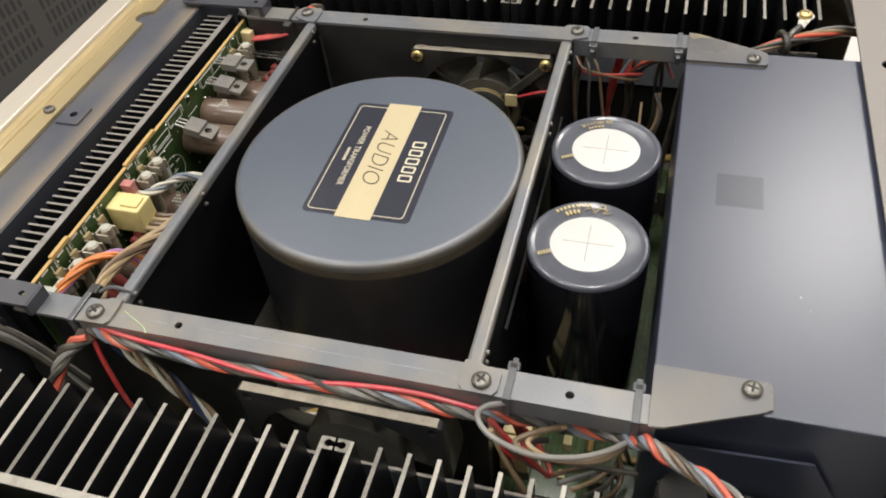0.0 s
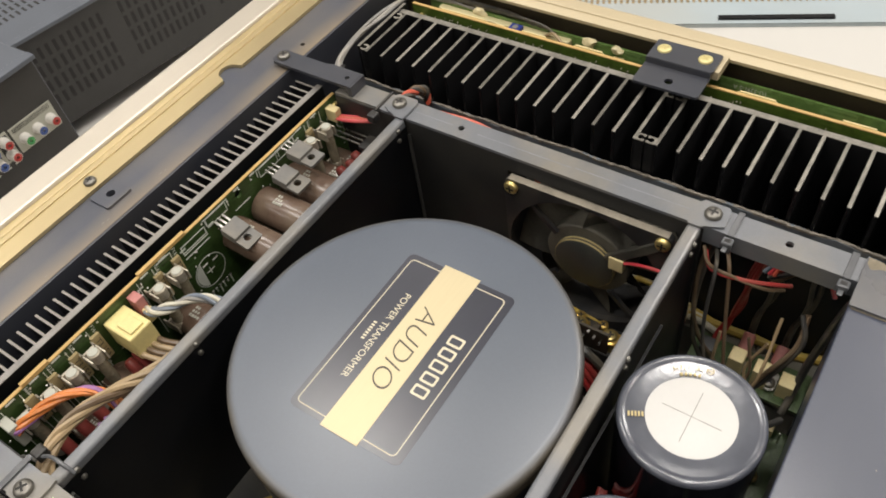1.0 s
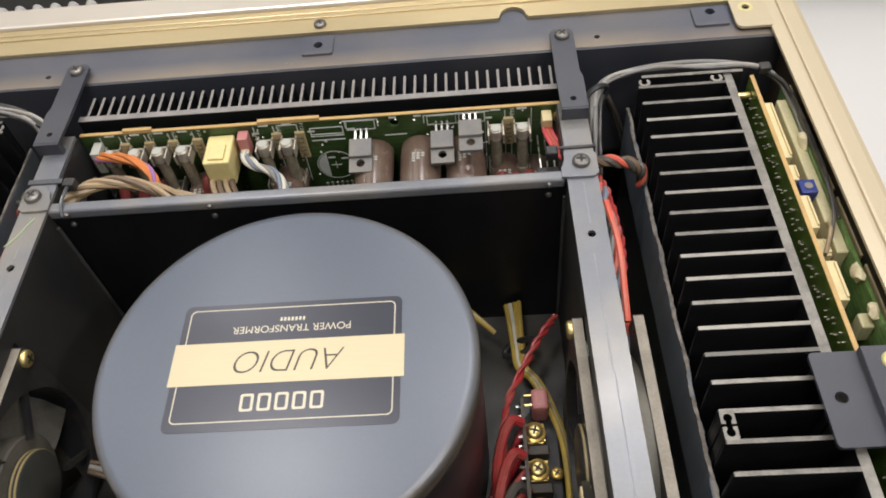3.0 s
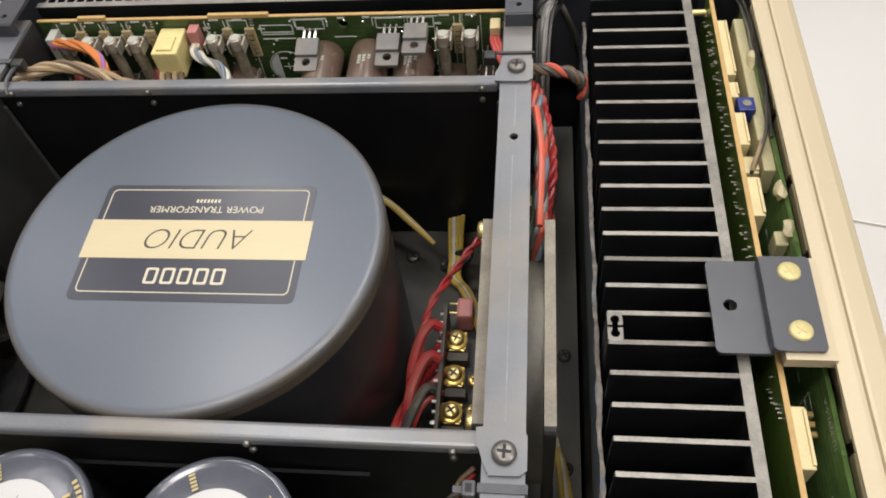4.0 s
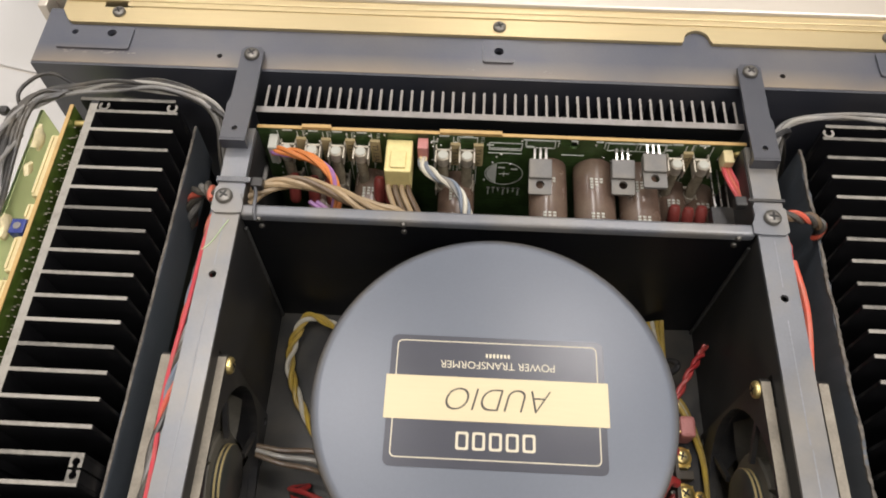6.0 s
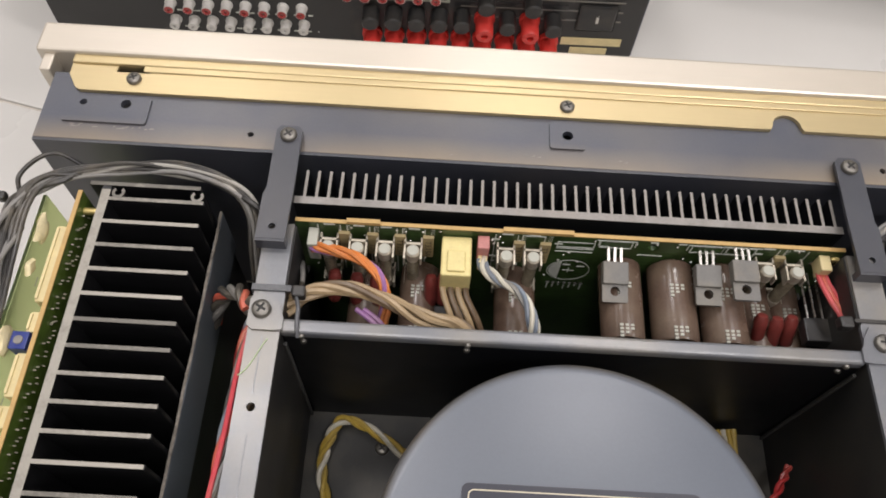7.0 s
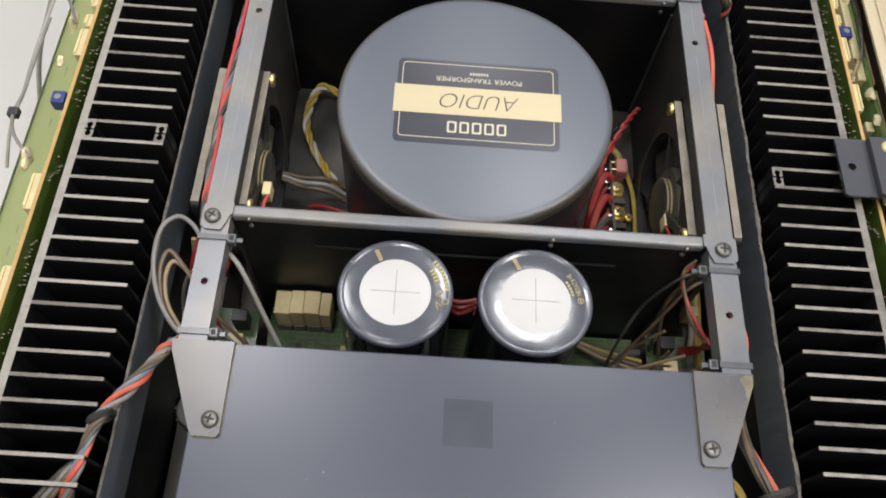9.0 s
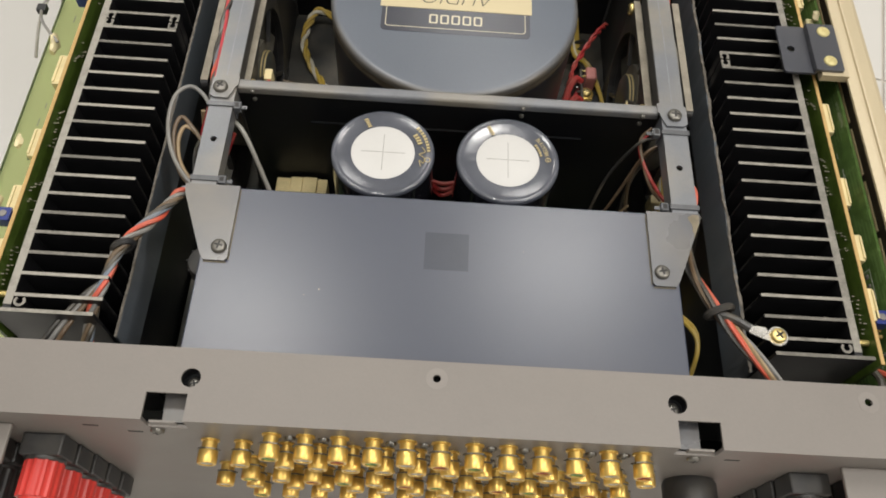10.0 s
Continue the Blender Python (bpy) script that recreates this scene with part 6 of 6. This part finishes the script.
proto = {}
for r, (z, x0, n, off) in enumerate(((153.5, -64.5, 12, 0), (140, -91.5, 14, 4.5), (114, -78, 13, 0), (100, -91.5, 14, 4.5), (80, -78, 13, 0))):
    for i in range(n):
        ring = ("j_green", "j_white", "j_red", "j_green", "j_white", "j_red")[i % 6] if r % 2 == 0 else "j_white"
        x = x0 + i * 13.55 + off * (i > 1)
        if ring in proto:
            copy_thing(proto[ring], place(Matrix.Translation((x, -14, z)) @ Matrix.Rotation(radians(90), 4, "X")))
        else:
            proto[ring] = phono_jack(x, z, ring)
for i in range(11):
    for dx, z in ((0, 150.5), (1.5, 130), (2.5, 122)) if i % 3 != 2 else ((0, 128),):
        make_screw(chassis, 0, 0, 0, 2.3, "screw", m=Matrix.Translation((-57.5 + i * 13.55 + dx, -14, z)) @ Matrix.Rotation(radians(90), 4, "X"))
for sx in (-110, 106):
    make_screw(chassis, 0, 0, 0, 2.8, "screw", m=Matrix.Translation((sx, -14, 152)) @ Matrix.Rotation(radians(90), 4, "X"))
for sx, sz in ((-136, 153), (-120, 147), (122, 151)):
    part("panel_slit", box(sx - 3, -14.15, sz, sx + 3, -13.9, sz + 1.2), M["dark"], chassis)
knob = thing("ground_terminal", "black knurled ground terminal on the back panel", "terminal", at=Matrix.Translation((117, -14, 112)) @ Matrix.Rotation(radians(90), 4, "X"))
part("cap", lathe([(0, 0), (11, 0), (12, 2), (12, 16), (10.5, 18), (0, 18.5)], 28), M["plastic"], knob, smooth=True)


def binding_post(x, z, mat):
    p = thing("binding_post", ("red" if mat == "redpost" else "black") + " fluted speaker binding post on the back panel", "binding post", "binding posts", at=Matrix.Translation((x, -14, z)) @ Matrix.Rotation(radians(90), 4, "X"))
    part("shroud", box(-8.6, -7.6, 0, 8.6, 8.2, 9.2, bevel=0.9), M["plastic"], p, "black square shroud")
    part("collar", lathe([(0, 9.0), (8.2, 9.0), (8.2, 10.2), (7.8, 10.8)], 28), M["plastic"], p, "black collar", smooth=True)
    bm = bmesh.new()
    ring0, ring1 = [], []
    for i in range(48):
        r = 7.9 if i % 4 in (0, 1) else 7.4
        w = 2 * math.pi * i / 48
        ring0.append(bm.verts.new((r * math.cos(w), r * math.sin(w), 9)))
        ring1.append(bm.verts.new((r * math.cos(w), r * math.sin(w), 25)))
    for i in range(48):
        bm.faces.new((ring0[i], ring0[(i + 1) % 48], ring1[(i + 1) % 48], ring1[i]))
    bm.faces.new(ring1)
    part("fluted_cap", bm, M[mat], p)
    part("cap_end", lathe([(0, 25), (6.6, 25), (6.2, 26.6), (3, 26.8), (3, 24.9), (0, 24.9)], 24), M[mat], p, smooth=True)


for s in (-1, 1):
    for k in range(5):
        binding_post(s * (160 - k * 1.0), 130 - k * 17, "redpost")
        binding_post(s * (187 - k * 0.5), 128 - k * 17, "plastic")
    hood = thing("post_guard", "grey plastic guard over the binding posts", "guard", "post guards")
    part("shell", box(s * 168, -30, 148.5, s * 196, -14.1, 150.5, bevel=0.5), M["back"], hood)


# ---- other receivers standing behind ----
def receiver(at, full, h):
    """full: the whole socket field with speaker posts; else a plainer lower unit."""
    r = thing("receiver", "black home cinema receiver with its back turned, full of sockets" if full else "dark low receiver with a slotted top, its back turned", "receiver", "receivers", at=at)
    w, d = 217, 380
    rnd = random.Random(41 + full)
    part("case", box(-w, 3, 12, w, d, h, bevel=1.5), M["rear"], r)
    part("rear_panel", box(-w + 2, 0.6, 14, w - 2, 3.4, h - 3), M["rearpanel"], r)
    part("top_lip", box(-w, -4, h - 3, w, 4, h + 0.4, bevel=0.5), M["rear"], r)
    for fx in (-180, 180):
        part("foot", rod(20, 12, 24, 2, m=Matrix.Translation((fx, 40, 0))), M["plastic"], r, smooth=True)
    slots = bmesh.new()
    for i in range(64):
        for j in range(12):
            if i % 17 < 14 and j % 4 < 3:
                x, y = -194 + i * 6.0, 34 + j * 12.5
                add_box(slots, x, y, h - 0.3, x + 2.2, y + 8.5, h + 0.12)
    tagged(part("vent_perforation", slots, M["dark"], r), kind="stuff")

    def field(x0, z0, x1, z1, mat="palestrip", name="printed_field"):
        part(name, box(x0, -0.2, z0, x1, 0.7, z1), M[mat], r)

    def prints(x0, x1, z, step=9.0):
        x = x0
        while x < x1:
            e = x + rnd.uniform(3, 7)
            part("print_bar", box(x, 0.2, z, min(e, x1), 0.65, z + 1.1), M["silk"], r)
            x = e + rnd.uniform(2, step)

    done = {}

    def jack(x, z, c, k=0.78):
        m = Matrix.Translation((x, 0.6, z)) @ Matrix.Rotation(radians(90), 4, "X")
        if c in done:
            again(done[c], r, m)
            return
        done[c] = part("phono_socket", lathe([(0, 0), (5.4 * k, 0), (5.4 * k, 1.6), (4.6 * k, 2), (4.6 * k, 8.2), (3.9 * k, 8.2), (3.9 * k, 6), (0, 6)], 18), M["j_white" if c != "jack" else "jack"], r, smooth=True, at=m)
        part("colour_ring", lathe([(1.5 * k, 7.6), (4.0 * k, 7.6), (4.0 * k, 8.5), (1.5 * k, 8.5), (1.5 * k, 7.6)], 16), M[c], done[c])

    if not full:
        for i in range(52):
            for j in range(4):
                if i % 13 < 11:
                    part("vent_slit", box(-196 + i * 7.4, 0.3, h - 26 - j * 15, -192.8 + i * 7.4, 0.66, h - 15 - j * 15), M["dark"], r)
        return
    # long printed strip and the row of digital sockets under the lip
    field(-208, h - 14, 150, h - 10)
    prints(-200, 140, h - 19)
    for i in range(14):
        x = -186 + i * 23
        field(x - 2, h - 33, x + 18, h - 20, "grey")
        part("digital_socket", box(x, -1.4, h - 31, x + 15, 0.3, h - 24, bevel=0.8), M["dark"], r)
        part("socket_shell", box(x + 2, -1.8, h - 28.6, x + 13, -1.2, h - 26.4), M["dull"], r)
    # colour-coded video sockets, component sockets, aerial and analogue inputs
    cols = ("j_yellow", "j_yellow", "j_yellow", "j_green", "j_blue", "j_red")
    field(104, h - 57, 172, h - 35)
    for i, c in enumerate(cols):
        part("field_divider", box(106 + i * 11.3, -0.4, h - 55, 114.5 + i * 11.3, -0.15, h - 37), M["rearpanel"], r)
        for j in range(2):
            jack(110.3 + i * 11.3, h - 41 - 11 * j, c)
    prints(104, 172, h - 61)
    field(174, h - 57, 210, h - 36)
    field(176, h - 41, 208, h - 37, "rearpanel", "dark_label")
    for i, c in enumerate(cols[3:]):
        jack(181 + i * 11.5, h - 48, c)
    field(48, h - 30, 74, h - 12, "rearpanel", "dark_label")
    m = Matrix.Translation((80, 0.6, h - 27)) @ Matrix.Rotation(radians(90), 4, "X")
    part("aerial_socket", lathe([(0, 0), (7, 0), (7, 2), (4.6, 3), (4.6, 10), (2, 10), (2, 7), (0, 7)], 20), M["jack"], r, smooth=True, at=m)
    for j in range(9):
        part("vent_slit", box(76, 0.3, h - 42 - j * 3.4, 100, 0.66, h - 40.4 - j * 3.4), M["dark"], r)
    field(-30, h - 62, 72, h - 36, "grey")
    field(-28, h - 60, 26, h - 38, "rearpanel", "dark_label")
    for x, c in ((-14, "j_red"), (-26, "j_white"), (18, "j_red"), (30, "j_white")):
        jack(x, h - 52 if x < 0 else h - 28, c)
    prints(-28, 70, h - 66)
    field(-6, h - 95, 76, h - 69)
    field(-4, h - 93, 74, h - 71, "rearpanel", "dark_label")
    for i in range(6):
        jack(2 + i * 12.4, h - 76, "j_white")
        jack(4 + i * 12.4, h - 88, "j_red")
    for i in range(8):
        jack(-190 + i * 14, h - 76, "j_white")
        jack(-190 + i * 14, h - 60, "j_red")
        jack(-124 + i * 13.4, 34, "j_white")
        jack(-124 + i * 13.4, 50, "j_red")
    prints(-196, -30, h - 68)
    prints(-130, -20, 42)
    prints(-130, -20, 26)
    for j in range(4):
        field(84, h - 80 - j * 9, 200, h - 79 - j * 9, "grey")
    # speaker posts, mains inlet and rating labels
    part("post_field", box(4, 0.0, 16, 160, 0.66, 64), M["plastic"], r)
    red = black = None
    for i in range(9):
        x = 20 + i * 16.3
        for z in (30,) if i not in (5, 7) else (30, 50):
            m = Matrix.Translation((x, 0, z)) @ Matrix.Rotation(radians(90), 4, "X")
            if red is None:
                red = part("binding_post", lathe([(0, 0), (7.6, 0), (7.6, 3), (6.4, 4), (6.4, 18), (5.6, 19.5), (2.4, 19.6), (2.4, 17), (0, 17)], 20), M["redpost"], r, "red speaker post", smooth=True, at=m)
            else:
                again(red, r, m)
        m = Matrix.Translation((x, 0, 52 if i not in (5, 7) else 70)) @ Matrix.Rotation(radians(90), 4, "X")
        if black is None:
            black = part("binding_post", rod(6.2, 15, 18, 1), M["plastic"], r, smooth=True, at=m)
        else:
            again(black, r, m)
    inlet = part("mains_inlet", box(168, -2, 42, 196, 0.7, 66, bevel=2), M["plastic"], r)
    part("earth_pin", box(181, -4, 52, 183, -1.9, 58), M["steel"], inlet)
    field(160, 26, 205, 33, "cream", "rating_label")
    field(168, 17, 196, 23, "cream", "rating_label")


receiver(Matrix.Translation((-127, 612, FLOOR_Z)) @ Matrix.Rotation(radians(1.0), 4, "Z"), True, 157)
receiver(Matrix.Translation((320, 706, FLOOR_Z)) @ Matrix.Rotation(radians(-8), 4, "Z"), False, 106)

# ---- the amplifier's own lid lying on the floor ----
lid = thing("vented_sheet_panel", "pale blue-grey metal panel with stained vent slots on the floor", "metal panel",
            at=Matrix.Translation((424, 484, FLOOR_Z)) @ Matrix.Rotation(radians(-65), 4, "Z"))
slots = [rounded(46 + i * 5.6, 34 + j * 27, 48.8 + i * 5.6, 54 + j * 27, 1.2, 2) for i in range(62) for j in range(8)]
part("sheet", plate(rounded(0, 0, 440, 300, 4), slots, 3, 4.2), M["lid"], lid)
part("underlay", box(4, 4, 0.2, 436, 296, 0.8), M["slot"], lid)
for x0, y0, x1, y1 in ((80, 4, 122, 9), (2, 70, 7, 82), (230, 5, 330, 10)):
    part("foam_strip", box(x0, y0, 4.2, x1, y1, 6.5), M["black"], lid, "black foam strip")
for x, y in ((12, 36), (425, 40)):
    part("stud", lathe([(0, 4.2), (5, 4.2), (4.6, 5.4), (3, 6.6), (0, 7.2)], 20), M["white"], lid, smooth=True, at=(x, y, 0))
part("rim", box(0, 298, 0, 440, 300, 12), M["lid"], lid)
part("rim", box(0, 0, 0, 440, 1.5, 4), M["lid"], lid)

# ---- floor tiles ----
TILE = 600
tile_mesh = None
turn = Matrix.Translation((326, 390, FLOOR_Z)) @ Matrix.Rotation(radians(-13), 4, "Z")


def clipped(poly, axis, limit, sign):
    """The part of a convex outline on one side of a wall."""
    out = []
    for a, b in zip(poly, poly[1:] + poly[:1]):
        da, db = sign * (limit - a[axis]), sign * (limit - b[axis])
        if da >= 0:
            out.append(a)
        if da * db < 0:
            f = da / (da - db)
            out.append((a[0] + f * (b[0] - a[0]), a[1] + f * (b[1] - a[1])))
    return out


for i in range(-9, 9):
    for j in range(-8, 8):
        m = turn @ Matrix.Translation((i * TILE + 60, j * TILE, 0))
        outline = [tuple((m @ Vector((x, y, 0)))[:2]) for x, y in ((1.2, 1.2), (TILE - 1.2, 1.2), (TILE - 1.2, TILE - 1.2), (1.2, TILE - 1.2))]
        cut = outline
        for axis, limit, sign in ((0, X0 + 2, -1), (0, X1 - 2, 1), (1, Y0 + 2, -1), (1, Y1 - 2, 1)):
            cut = clipped(cut, axis, limit, sign)
        if len(cut) < 3:
            continue
        if cut != outline:
            part("tile", plate(cut, [], FLOOR_Z - 6, FLOOR_Z), M["floor"], floor)
        elif tile_mesh is None:
            tile_mesh = part("tile", box(1.2, 1.2, -6, TILE - 1.2, TILE - 1.2, 0, bevel=0.8), M["floor"], floor, at=m)
        else:
            again(tile_mesh, floor, m)
